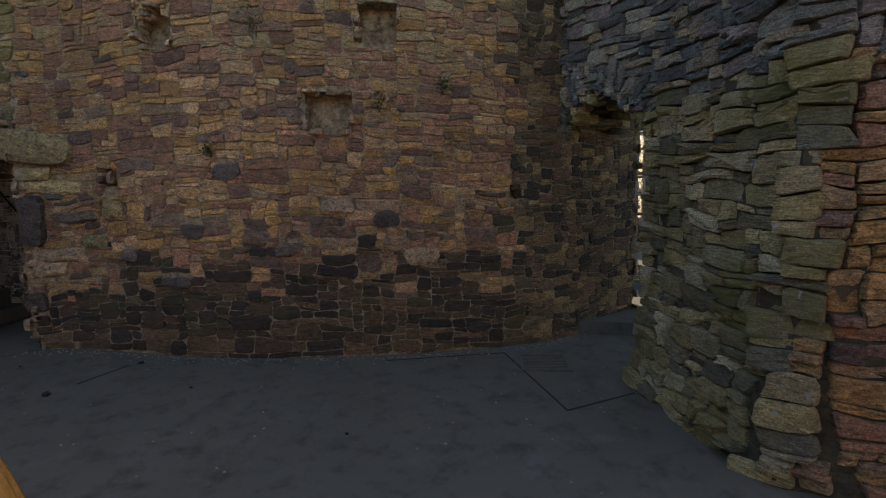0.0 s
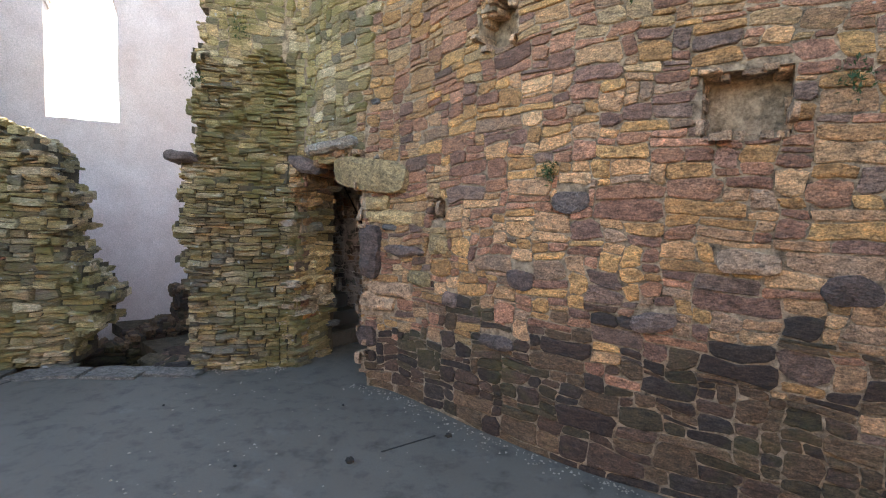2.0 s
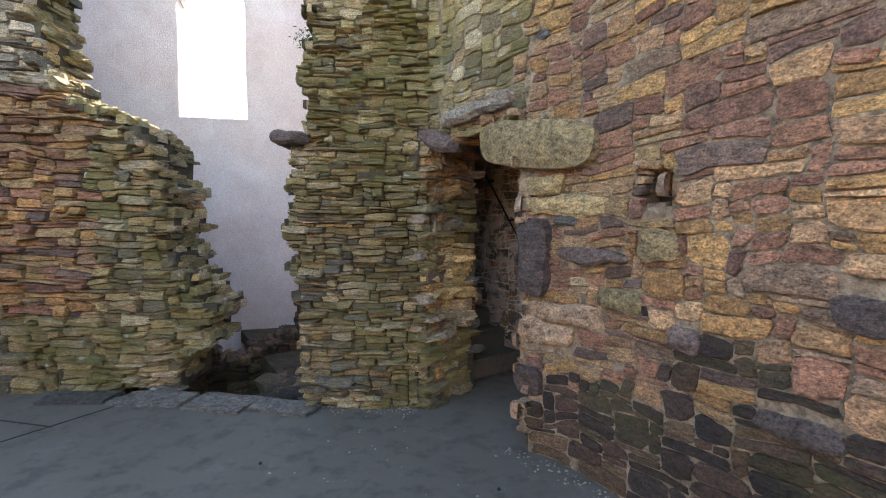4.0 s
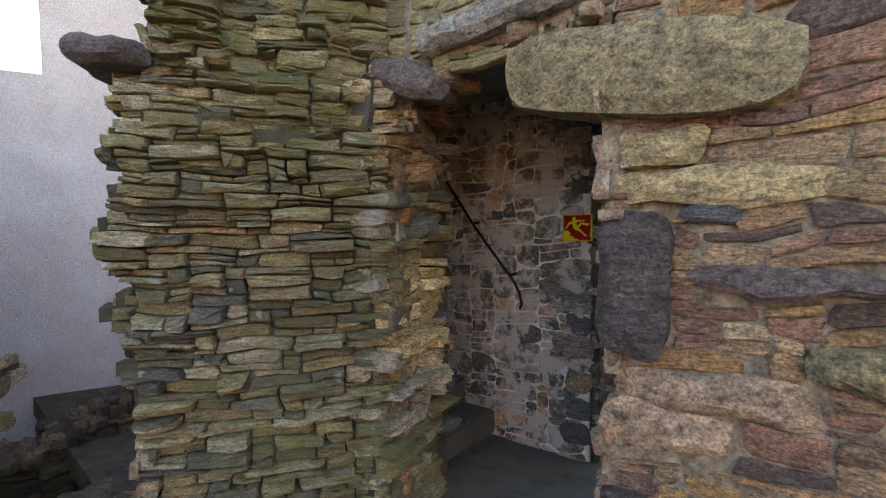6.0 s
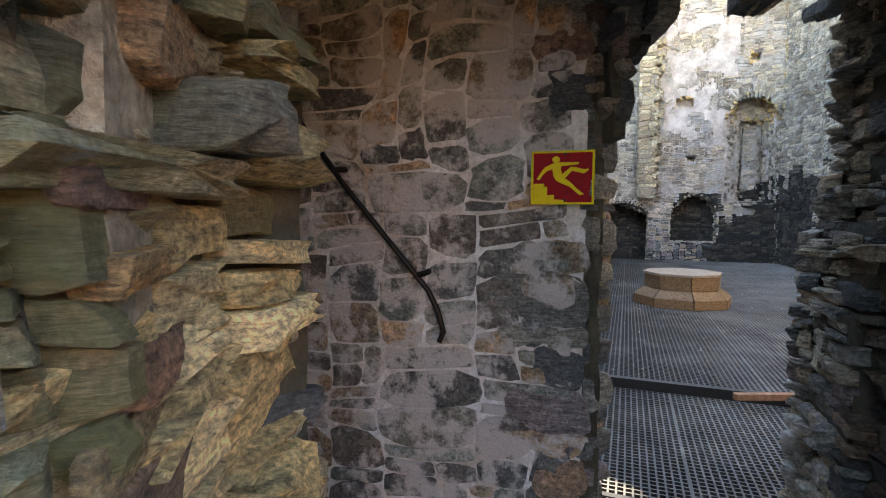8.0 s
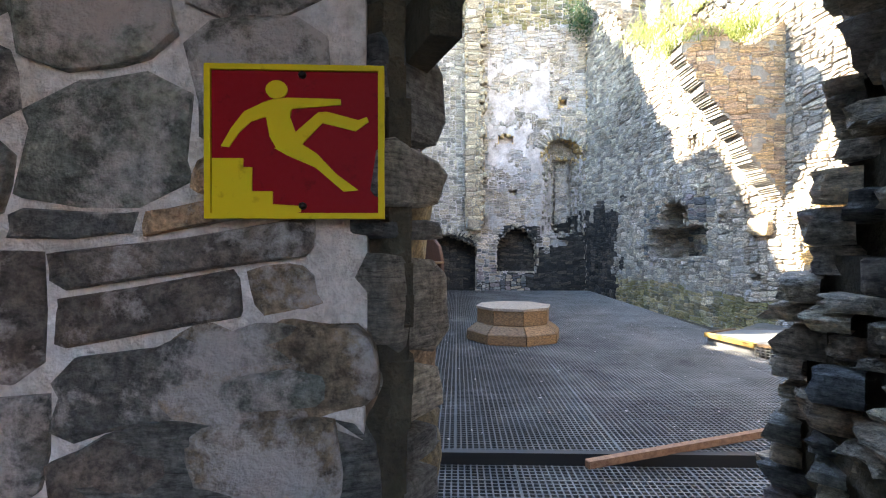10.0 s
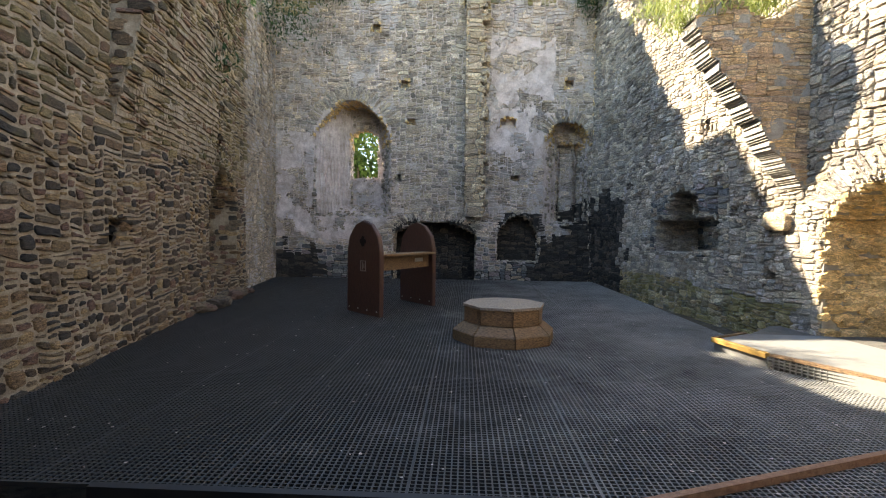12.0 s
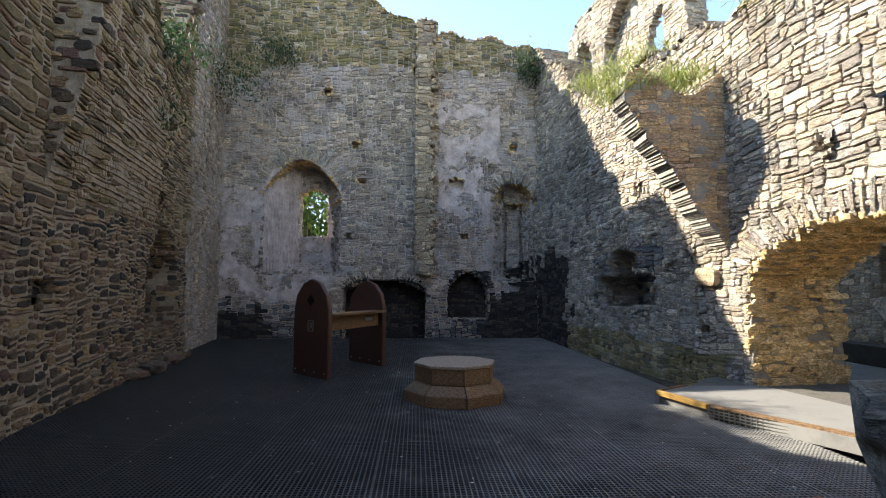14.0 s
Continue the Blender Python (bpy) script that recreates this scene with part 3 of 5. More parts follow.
wl_face = Face([(-7.5, 0.9), (-3.67, 2.12), (-2.8, 2.5), (-1.75, 2.85)])
EDGE = [(0, 0.4), (0.25, 0.5), (0.4, 0.25), (0.72, 0.12), (1.0, 0.32), (1.3, 0.5), (1.7, 0.48), (2.0, 0.55), (2.35, 0.75), (2.45, 0.85), (2.6, 1.35), (2.95, 1.6), (9, 1.4)]
rubble_wall("wall_left", "broken-edged rubble wall of brown and grey stone beside the window recess", wl_face, 0.0, 5.6, lambda s: 5.6, 0.6, 0.07,
            [lambda s, z: HOLE if s > wl_face.length - lerp(EDGE, z) + ragged(z, 5, 0.12) else None,
             box_hole(wl_face.length - 2.75, wl_face.length - 2.5, 1.15, 1.4, 0.2), box_hole(wl_face.length - 2.9, wl_face.length - 2.6, 2.35, 2.6, 0.25)],
            M_MORTARD, M_OCHREM, (0.12, 0.42, 0.03, 0.1), 0.05, shapes=FLAT, near=(-2.5, 2.6, 1.2), keep=260, seed=5, edges=1.8, edge_stone=lambda s, z: M_MOSSY,
            zones=((lambda s, z: s > wl_face.length - 1.2 or z < 0.7, M_MOSSY, 0.8), (lambda s, z: z > 2.7, M_GREY, 1)))

# window recess behind it
RX, RY, RO = Vector((-0.56, 0.83)), Vector((0.83, 0.56)), Vector((-4.2, 5.25))


def rec(a, b):
    return RO + RY * a - RX * b


back = Face([rec(-1.9, 0), rec(2.0, 0)])
bare_all = lambda s, z: True
rubble_wall("wall_recess", "pinkish white plastered wall with a pointed lancet window", back, -0.6, 6.2, lambda s: 6.2, 0.45, 0.026,
            [box_hole(1.9 - 0.38, 1.9 + 0.56, 3.08, 5.8, None, 1.0)], M_PLASTER, M_WARM, (0.2, 0.3, 0.1, 0.2), 0.02, bare=bare_all, jitter=0.006, edges=0)
for nm, a, b in (("wall_recess_side", rec(-1.9, 3.6), rec(-1.9, 0)), ("wall_recess_end", rec(2.0, 0), Vector((-0.66, 3.0)))):
    rubble_wall(nm, "plastered side of the window recess", Face([a, b]), -0.6, 6.2, lambda s: 6.2, 0.25, 0.12, [], M_PLASTER, M_WARM, (0.2, 0.3, 0.1, 0.2), 0.02, bare=bare_all, jitter=0.01, edges=0)
# rubble in the pit of the recess
pit = Face([rec(-1.6, 1.6), rec(0.1, 1.75), rec(1.9, 1.3)])
rubble_wall("wall_pit", "low heap of dark broken rubble in the recess pit", pit, -0.6, 0.9, lambda s: -0.1 + 0.12 * math.sin(s * 5) + (0.55 if s > 3.0 else 0.0), 0.5, 0.08, [], M_MORTARD, M_DAMP,
            (0.14, 0.4, 0.06, 0.16), 0.05, seed=15, edges=2)

# passage arch and the pier of dark stone
arch_face = Face([(5.75, 0.1), (5.66, -1.1), (5.28, -1.85), (4.98, -2.5), (6.4, -3.9), (9, -5)])
rubble_wall("wall_passage", "dark rubble pier and arch over a low passage", arch_face, 0.0, 4.2, lambda s: 3.9 - 0.42 * max(0, s - 1.2) + 0.2 * math.sin(s * 5), 0.8, 0.07,
            [box_hole(-0.1, 1.16, -1, 2.4, None, 0.4), lambda s, z: -0.26 * max(0, 0.8 - z) if s > 1.3 else None], M_MORTARD, M_MOSSY, (0.1, 0.42, 0.05, 0.14), 0.035, near=(5.0, -1.8, 1.2), keep=260,
            shapes=FLAT, seed=8, zones=((lambda s, z: s > 2.75, M_OCHREM, 1), (lambda s, z: z > 2.2, M_SLATE, 1)))

# passage inside the doorway
sign_face = Face([(-0.45, 5.15), (0.6, 4.42), (1.35, 3.895)])
ws = rubble_wall("wall_sign", "limewashed rubble wall with dark slate stones inside the doorway", sign_face, -0.2, 6.0, lambda s: 6.0, 0.1, 0.06,
            [lambda s, z: HOLE if s > sign_face.length - 0.06 + ragged(z, 8, 0.02) else None], M_MORTARW, M_SIGNW, (0.09, 0.40, 0.045, 0.16), 0.014, jitter=0.003, near=(1.0, 4.1, 1.3), keep=260, shapes=SMOOTH, seed=11, gap=1.02, edges=0, edge_stone=lambda s, z: M_SLATE, dark_at=lambda s, z: s > sign_face.length - 0.03 + 0.03 * noise.noise(Vector((s * 9, z * 9, 1.0))), dark_mat=M_MORTARD,
            bare=lambda s, z: s > sign_face.length - 0.07)
sign_corner = Face([(1.326, 3.912), (1.348, 3.896), (1.372, 3.93), (1.40, 4.01)])
rubble_wall("wall_sign_corner", "corner of thin dark slates in ochre mortar at the end of the limewashed wall", sign_corner, -0.1, 2.6, lambda s: 2.6, 0.04, 0.04,
            [lambda s, z: round(0.5 * abs(ragged(z, 15, 0.06)), 3)], M_MORTARD, M_SLATE, (0.06, 0.16, 0.04, 0.15), 0.010, near=(1.4, 3.9, 1.4), keep=120, seed=37, gap=0.97, edges=0, jitter=0.006)
sign_end = Face([(1.336, 3.975), (1.46, 4.09), (1.585, 4.21)])
rubble_wall("wall_sign_end", "ochre rendered wall end with set boulders", sign_end, -0.12, 6.0, lambda s: 6.0, 0.16, 0.06, [lambda s, z: round(abs(ragged(z, 9, 0.08)) + (0.035 if z < 1.38 else 0), 3)], M_RENDER, M_WARM, (0.12, 0.30, 0.08, 0.26), 0.03, near=(1.5, 4, 1.2), keep=80, seed=31, gap=0.84, edges=0, zones=((lambda s, z: s < 0.12, M_SLATE, 0.8),))
jamb = Face([(5.7, 0.6), (3.5, 2.35), (2.38, 3.38), (2.185, 3.60), (2.058, 3.695), (1.955, 3.585), (1.72, 3.3), (1.06, 2.62)])
S_J = jamb.find(2.058, 3.695)
rubble_wall("wall_jamb", "thick jamb of projecting dark slates", jamb, -0.2, 4.8, lambda s: 4.8, 0.12, 0.06, [lambda s, z: round(0.6 * abs(ragged(z, 10, 0.1)) - 0.06 * max(0, min(1, (1.45 - z) * 4)) + (0.03 if z > 1.5 else 0), 3) if abs(s - S_J) < 0.45 else None], M_MORTARD, M_SLATE, (0.06, 0.18, 0.025, 0.07), 0.022,
            near=(1.9, 3.6, 1.2), keep=240, shapes=FLAT, seed=12, zones=((lambda s, z: abs(s - S_J) < 0.3, M_SLATE, 0.8), (lambda s, z: S_J - 0.6 < s < S_J + 0.3 and noise.noise(Vector((s * 5, z * 6, 3.0))) > -0.3 and (z > 1.0 or z < 0.85), M_GREY, 0.8), (lambda s, z: s > S_J + 0.4, M_DAMP, 1.2)))
rubble_wall("wall_stair", "dark rubble side of the stair", Face([(0.3, 3.55), (0.2, 3.75), (-1.2, 4.6)][::-1]), 0, 6.0, lambda s: 6.0, 0.12, 0.1, [], M_MORTARD, M_SLATE,
            (0.14, 0.4, 0.05, 0.12), 0.02, seed=13)
# out of view; added to keep sunlight from leaking into the passage
rubble_wall("wall_stair_end", "unseen dark wall added to close the stair well", Face([(-1.3, 4.4), (-0.3, 5.3)]), 0, 6.0, lambda s: 6.0, 0.2, 0.15, [], M_MORTARD, M_SLATE, (0.14, 0.4, 0.05, 0.12), 0.02, seed=14)
tagged(slab("ceiling", [(-1.3, 4.4), (0.0, 3.35), (0.95, 3.0), (1.15, 2.7), (2.0, 3.55), (1.3, 4.0), (0.2, 5.4), (-0.6, 5.4)], 2.42, 2.85, M_MORTARG), "dark stone vault over the passage", "ceiling", kind="structure")

# broken lintel over the way out, corbelled at the limewashed wall
lintel = Face([(1.33, 3.86), (1.52, 3.79), (1.75, 3.69), (2.08, 3.56)])
rubble_wall("wall_lintel", "broken lintel of dark slates over the way out", lintel, 1.62, 2.8, lambda s: 2.8, 0.16, 0.04,
            [lambda s, z: HOLE if z < 2.12 + ragged(s * 2, 21, 0.07) - (0.46 if s < 0.05 else 0.22 if s < 0.12 else 0) else None], M_MORTARD, M_SLATE, (0.1, 0.26, 0.05, 0.12), 0.02, near=(1.7, 3.7, 2.1), keep=60, shapes=FLAT, seed=38, edges=1)

# floors
m, nt, b = mat("worn_concrete", 0.75)
big, fine, mid = tex(nt, 0.7, 7, 0.65), tex(nt, 150, 3, 0.7), tex(nt, 5, 8, 0.7)
c = mixc(nt, big, (0.08, 0.073, 0.062), (0.138, 0.128, 0.11))
c = mixc(nt, 0.7, c, ramp(nt, fine, [(0.3, (0.6, 0.6, 0.6)), (0.68, (1.2, 1.2, 1.2)), (0.78, (2.2, 2.2, 2.1))]), "MULTIPLY")
c = mixc(nt, step(nt, mid, 0.50, 0.70), c, (0.04, 0.04, 0.034))
c = mixc(nt, step(nt, tex(nt, 2.2, 8, 0.75), 0.56, 0.7), c, (0.13, 0.127, 0.12))
nt.links.new(c, b.inputs["Base Color"])
bump(nt, b, mixc(nt, 0.6, mid, fine), 0.35, 0.01)
M_CONC = m
tagged(slab("floor", [(-9, -11), (10, -11), (10, -1), (6.2, 0.4), (3.2, 2.6), (2.1, 3.6), (1.45, 3.9), (1.3, 3.98), (-0.45, 5.2), (-0.3, 4.2), (-0.3, 3.1), (-0.86, 2.92), (-0.86, 2.60), (-1.9, 2.45), (-9, 1.6)], -0.15, 0.0, M_CONC), "worn grey concrete floor of the court", "floor", kind="structure")
tagged(slab("ground", [(-400, -400), (400, -400), (400, 400), (-400, 400)], -1.2, -0.6, M_MORTARD), "bare dark earth under the walls", "ground", kind="structure")
# plain walls that close the court behind the camera
for nm, pts in (("wall_back", [(10, -10), (-9, -10)]), ("wall_court_side", [(-8.5, -10), (-7.5, 1.0)]), ("wall_court_end", [(9.5, -4.6), (9.5, -10)])):
    rubble_wall(nm, "plain rubble wall closing the court", Face(pts), 0, 3.6, lambda s: 3.6, 0.5, 0.3, [], M_MORTAR, M_WARM, (0.3, 0.8, 0.15, 0.3), 0.02, seed=41)

# ---- great room ----
def splay(s0, s1, s2, s3, z0, z1, most, arch, sill):
    """An arched recess whose sides lean in from s0 to s1 and from s3 to s2, over a sloping sill."""
    def f(s, z):
        x = 2 * (s - s0) / (s3 - s0) - 1
        if not s0 < s < s3 or z < z0 or z > z1 - arch * x * x:
            return None
        return round(most * max(0.1, min(1, (s - s0) / (s1 - s0), (s3 - s) / (s3 - s2), 0.15 + (z - z0) / sill)), 3)
    return f


far = Face([uv(-6.1, 15.5), uv(3.9, 15.5)])
FX = 6.1
# black stains; inside the fireplaces the black also paints in the recess shade
def soot_and_shade(s, z):
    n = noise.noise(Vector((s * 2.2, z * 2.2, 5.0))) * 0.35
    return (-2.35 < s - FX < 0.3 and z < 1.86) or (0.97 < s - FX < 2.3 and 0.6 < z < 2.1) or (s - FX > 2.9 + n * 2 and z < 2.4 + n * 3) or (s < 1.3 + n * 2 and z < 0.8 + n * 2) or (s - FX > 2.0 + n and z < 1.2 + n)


# the ochre edge stones of the window heads hold bounced light in their colour
rubble_wall("wall_far", "tall limewashed rubble wall with windows, fireplaces and putlog holes", far, -0.2, 12.0,
            lambda s: lerp([(0, 11.9), (1.5, 11.5), (4.2, 11.0), (6.1, 10.2), (8, 9.8), (10, 9.4)], s) + 0.2 * math.sin(s * 3.1) * math.sin(s * 1.7), 1.5, 0.07,
            [splay(FX - 4.85, FX - 3.85, FX - 2.85, FX - 2.4, 1.95, 5.65, 1.2, 1.1, 0.5), box_hole(FX - 3.95, FX - 2.95, 2.35, 5.0, 1.3, 0.25), box_hole(FX - 3.95, FX - 3.0, 3.33, 4.95, None, 0.25),
             box_hole(FX - 2.35, FX + 0.3, -1, 1.86, 0.9, 0.4), box_hole(FX + 0.97, FX + 2.3, 0.6, 2.1, 0.6, 0.6),
             splay(FX + 2.38, FX + 2.85, FX + 3.7, FX + 3.86, 1.75, 5.1, 0.8, 0.75, 0.3), box_hole(FX + 2.95, FX + 3.6, 1.85, 4.4, 1.1), box_hole(FX + 3.05, FX + 3.5, 1.9, 4.25, 0.92),
             *[box_hole(FX + x - 0.13, FX + x + 0.13, z - 0.13, z + 0.13, 0.3) for x, z in ((-1.97, 6.13), (-1.76, 4.95), (-2.15, 3.19), (1.52, 3.2), (-2.87, 7.86), (3.15, 6.1), (-0.04, 8.64))],
             box_hole(FX + 1.0, FX + 1.55, 4.8, 5.1, 0.3, 0.1)], M_MORTARF, M_BLEACH, (0.12, 0.42, 0.06, 0.15), 0.028, near=tuple(uvz(-0.5, 15.5, 3)), keep=300, seed=21, edge_stone=lambda s, z: M_OCHRE_BOUNCE if z > 4.2 else M_GREY,
            bare=lambda s, z: (-4.85 < s - FX < -3.9 and 2.3 < z < 5.4) or (-2.95 < s - FX < -2.4 and 2.2 < z < 5.2) or (2.38 < s - FX < 2.9 and 1.75 < z < 4.7) or ((0.75 < s - FX < 2.7 and 3.6 < z < 7.6) or (s < 3.6 and 1.3 < z < 4.6)) and noise.noise(Vector((s * 1.7, 3.0, z * 1.7))) + 0.5 * noise.noise(Vector((s * 6, 3.0, z * 6))) > -0.12,
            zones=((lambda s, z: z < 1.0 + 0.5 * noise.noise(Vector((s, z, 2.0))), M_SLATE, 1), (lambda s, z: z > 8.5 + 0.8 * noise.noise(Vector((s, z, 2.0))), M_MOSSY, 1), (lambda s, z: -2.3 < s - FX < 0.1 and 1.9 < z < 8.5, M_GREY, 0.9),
                   (soot_and_shade, M_SOOT_SHADE, 1)), dark_at=lambda s, z: soot_and_shade(s, z) or z < 0.5 + 0.5 * noise.noise(Vector((s * 2, z, 2.0))), dark_mat=M_SOOT_SHADE_M)
# stub of a broken cross wall running up the far wall
rubble_wall("wall_stub", "toothed stub of a broken wall running up the far wall", Face([uv(-0.02, 15.18), uv(0.62, 15.18)]), 2.0, 10.2, lambda s: 10.2, 0.34, 0.08,
            [lambda s, z: HOLE if s > 0.5 + ragged(z, 12, 0.25) else None], M_MORTARG, M_QUOIN, (0.2, 0.5, 0.1, 0.24), 0.04, near=tuple(uvz(0.3, 15.1, 4)), keep=120, seed=24, edges=2)
rw = Face([uv(3.9, 15.5), uv(4.3, 13.6), uv(4.85, 7.3), uv(5.03, 5.28), uv(5.3, 2.2)])


def rv(v):
    return rw.find(*uv(lerp([(2.2, 5.3), (5.28, 5.03), (7.3, 4.85), (13.6, 4.3), (15.5, 3.9)], v), v))


# ochre edge stones paint the warm bounced sunlight onto the arch reveal
rubble_wall("wall_right", "grey rubble wall with a stepped niche, putlog holes and a wide arch", rw, -0.2, 9.4,
            lambda s: lerp([(0, 9.4), (1.5, 8.4), (rv(12.5), 6.6), (rv(9.0), 6.1), (rv(7.5), 5.9), (rv(5), 5.5), (20, 5.0)], s) + 0.12 * math.sin(s * 4.3), 1.5, 0.08,
            [box_hole(rv(11.7), rv(10.0), 1.1, 1.9, 1.0), box_hole(rv(11.2), rv(10.0), 1.5, 2.5, 1.0, 0.3), box_hole(rv(10.05), rv(9.3), 1.15, 1.9, 0.8),
             box_hole(rv(6.95), rv(3.5), -1, 2.4, None, 0.7),
             *[box_hole(rv(v) - 0.13, rv(v) + 0.13, z - 0.12, z + 0.12, 0.3) for v, z in ((8.32, 2.14), (8.89, 1.96), (9.84, 3.61), (7.93, 0.91), (12.67, 2.46), (5.6, 3.3))]],
            M_MORTARG, M_GREY, (0.12, 0.42, 0.05, 0.15), 0.03, near=tuple(uvz(4.6, 8.5, 2)), keep=300, seed=22, edges=3.0, edge_stone=lambda s, z: M_OCHRE_BOUNCE if rv(7.3) < s < rv(3) and z < 2.7 else M_GREY, zones=((lambda s, z: z < 0.5 and s < rv(7.5), M_MOSSY, 1), (lambda s, z: s < 1.9 + 0.7 * noise.noise(Vector((s * 2, z * 2, 5.0))) and z < 2.6 + noise.noise(Vector((s * 2, z * 2, 1.0))), M_SOOT_SHADE, 1), (lambda s, z: rv(12) < s < rv(9.3) and 1.1 < z < 2.45, M_SLATE, 1)),
            dark_at=lambda s, z: s < 1.9 and z < 2.6, dark_mat=M_SOOT_SHADE_M)
# stub of the vault wall standing out from it, broken away below
stub = Face([uv(3.1, 7.25), uv(4.95, 7.25)])
# the ochre of this shaded face partly stands for sunlight bounced onto it
rubble_wall("wall_vault_stub", "ochre broken stub of a cross wall with grass on top", stub, 2.0, 5.2, lambda s: 4.7 + 0.25 * math.sin(s * 4) + 0.2 * s * 0.3, 0.5, 0.028,
            [lambda s, z: HOLE if s < lerp([(2.0, 1.9), (2.5, 1.45), (3.2, 1.0), (4.0, 0.42), (4.5, 0.15), (9, 0.1)], z) + ragged(z, 14, 0.06) else None], M_MORTARG, M_OCHRE, (0.14, 0.4, 0.04, 0.1), 0.010,
            near=tuple(uvz(4.3, 7.2, 3.5)), keep=260, shapes=FLAT, seed=25, edges=0, edge_stone=lambda s, z: M_QUOIN)
lw = Face([uv(-3.6, -0.6), uv(-4.15, 4.6), uv(-4.37, 5.55), uv(-5.2, 10.0), uv(-6.1, 15.5)])


def lv(v):
    return lw.find(*uv(lerp([(-0.6, -3.6), (4.6, -4.15), (5.55, -4.37), (10, -5.2), (15.5, -6.1)], v), v))


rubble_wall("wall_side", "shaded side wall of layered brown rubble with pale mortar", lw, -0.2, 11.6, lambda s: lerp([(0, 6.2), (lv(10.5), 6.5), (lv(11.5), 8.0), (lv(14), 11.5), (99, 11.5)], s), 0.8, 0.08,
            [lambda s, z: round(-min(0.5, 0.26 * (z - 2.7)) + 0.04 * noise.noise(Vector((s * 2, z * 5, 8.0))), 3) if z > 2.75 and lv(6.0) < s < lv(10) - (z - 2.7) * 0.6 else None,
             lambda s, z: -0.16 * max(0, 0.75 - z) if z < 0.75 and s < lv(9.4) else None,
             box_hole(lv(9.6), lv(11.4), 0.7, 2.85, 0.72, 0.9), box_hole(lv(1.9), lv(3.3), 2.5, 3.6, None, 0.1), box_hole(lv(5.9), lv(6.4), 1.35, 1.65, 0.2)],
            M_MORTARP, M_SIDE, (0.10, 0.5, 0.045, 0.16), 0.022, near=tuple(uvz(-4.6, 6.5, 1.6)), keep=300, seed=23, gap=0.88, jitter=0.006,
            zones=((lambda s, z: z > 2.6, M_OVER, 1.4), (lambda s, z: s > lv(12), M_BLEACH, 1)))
# upper gallery wall with round-headed openings, behind the right wall
gal = Face([uv(4.75, 14.6), uv(6.3, 7.0), uv(7.0, 3.0)])
rubble_wall("wall_gallery", "sunlit upper gallery wall with broken round arches", gal, 4.5, 14.0, lambda s: 9.2 + 0.42 * s + 0.15 * math.sin(s * 3), 0.5, 0.1,
            [box_hole(0.25, 1.35, 4, 8.9, None, 0.7), box_hole(1.9, 4.3, 4, 9.3, 0.3, 1.1), box_hole(3.3, 4.3, 4, 8.4, None, 0.8), box_hole(5.0, 7.2, 4, 9.9, None, 1.1)], M_MORTARG, M_GREY, (0.15, 0.4, 0.06, 0.16), 0.02, near=tuple(uvz(5.5, 10, 8)), keep=120, seed=26)
rubble_wall("wall_beyond", "shaded rubble wall of the room beyond the arch", Face([uv(9.6, 15.0), uv(9.2, 1.0)]), 0.0, 4.0, lambda s: 4.0, 0.5, 0.12, [box_hole(5.5, 6.6, 1.2, 2.4, 0.4)], M_MORTARG, M_GREY, (0.14, 0.42, 0.06, 0.16), 0.02, seed=27)
tagged(slab("floor_under_deck", [tuple(uv(-7, -2.2)), tuple(uv(12, -2.2)), tuple(uv(12, 17)), tuple(uv(-7, 17))], -0.35, -0.17, M_MORTARD), "dark earth floor under the deck", "floor", kind="structure")
tagged(slab("floor_beyond", [tuple(uv(4.6, 7.6)), tuple(uv(3.9, 6.9)), tuple(uv(4.4, 4.4)), tuple(uv(5, 0)), tuple(uv(12, 0)), tuple(uv(12, 10))], -0.3, 0.14, M_CONC), "pale sunlit concrete floor by the arch", "floor", kind="structure")

# rubble core between the court's face and the great room's face
tagged(slab("wall_core", [(1.45, 2.55), (2.1, 3.25), (3.4, 2.25), (5.6, 0.5), (5.6, 0.3), (4.6, 0.5), (3.8, 0.84), (2.9, 1.34), (2.1, 1.95), (1.55, 2.48)], 0, 4.7, M_MORTARD), "rubble core of the thick wall", "wall", kind="structure")


# ---- single large stones of the doorway ----
def set_stone(wall, face, s, z, w, h, proud, material, k, tilt=0.0, seed=0):
    """A stone of its own shape: a rounded, chipped block."""
    bm = bmesh.new()
    bmesh.ops.create_cube(bm, size=1)
    bmesh.ops.subdivide_edges(bm, edges=bm.edges[:], cuts=4, use_grid_fill=True)
    for v in bm.verts:
        c = v.co.copy()
        r = max(abs(c.x), abs(c.z)) * 2
        q = (abs(c.x * 2) ** k + abs(c.z * 2) ** k) ** (1 / k)
        if q > 1e-6:
            c.x, c.z = c.x * r / q, c.z * r / q
        if c.y < 0:
            c.y *= 1 - 0.35 * r ** 4
        c = Vector((c.x * w, c.y * proud * 2, c.z * h))
        v.co = c + noise.noise_vector(c * 7 + Vector((seed, 0, 0))) * 0.03 + noise.noise_vector(c * 23 + Vector((seed, 0, 0))) * 0.010
    p, _ = face.at(s)
    n, t = face.normal(s)
    m = Matrix(((t.x, -n.x, 0, p.x), (t.y, -n.y, 0, p.y), (0, 0, 1, z), (0, 0, 0, 1))) @ pose(0, 0, 0, 0, tilt, 0)
    ob = part("stone", bm, material, wall)
    ob.matrix_basis = m
    return ob


wf = bpy.data.objects["wall_front"]
for x, y, z, w, h, pr, mt, k, tl in DOOR_STONES:
    set_stone(wf, front, front.find(x, y), z, w, h, pr, mt, k, tl, seed=x * 9 + z)

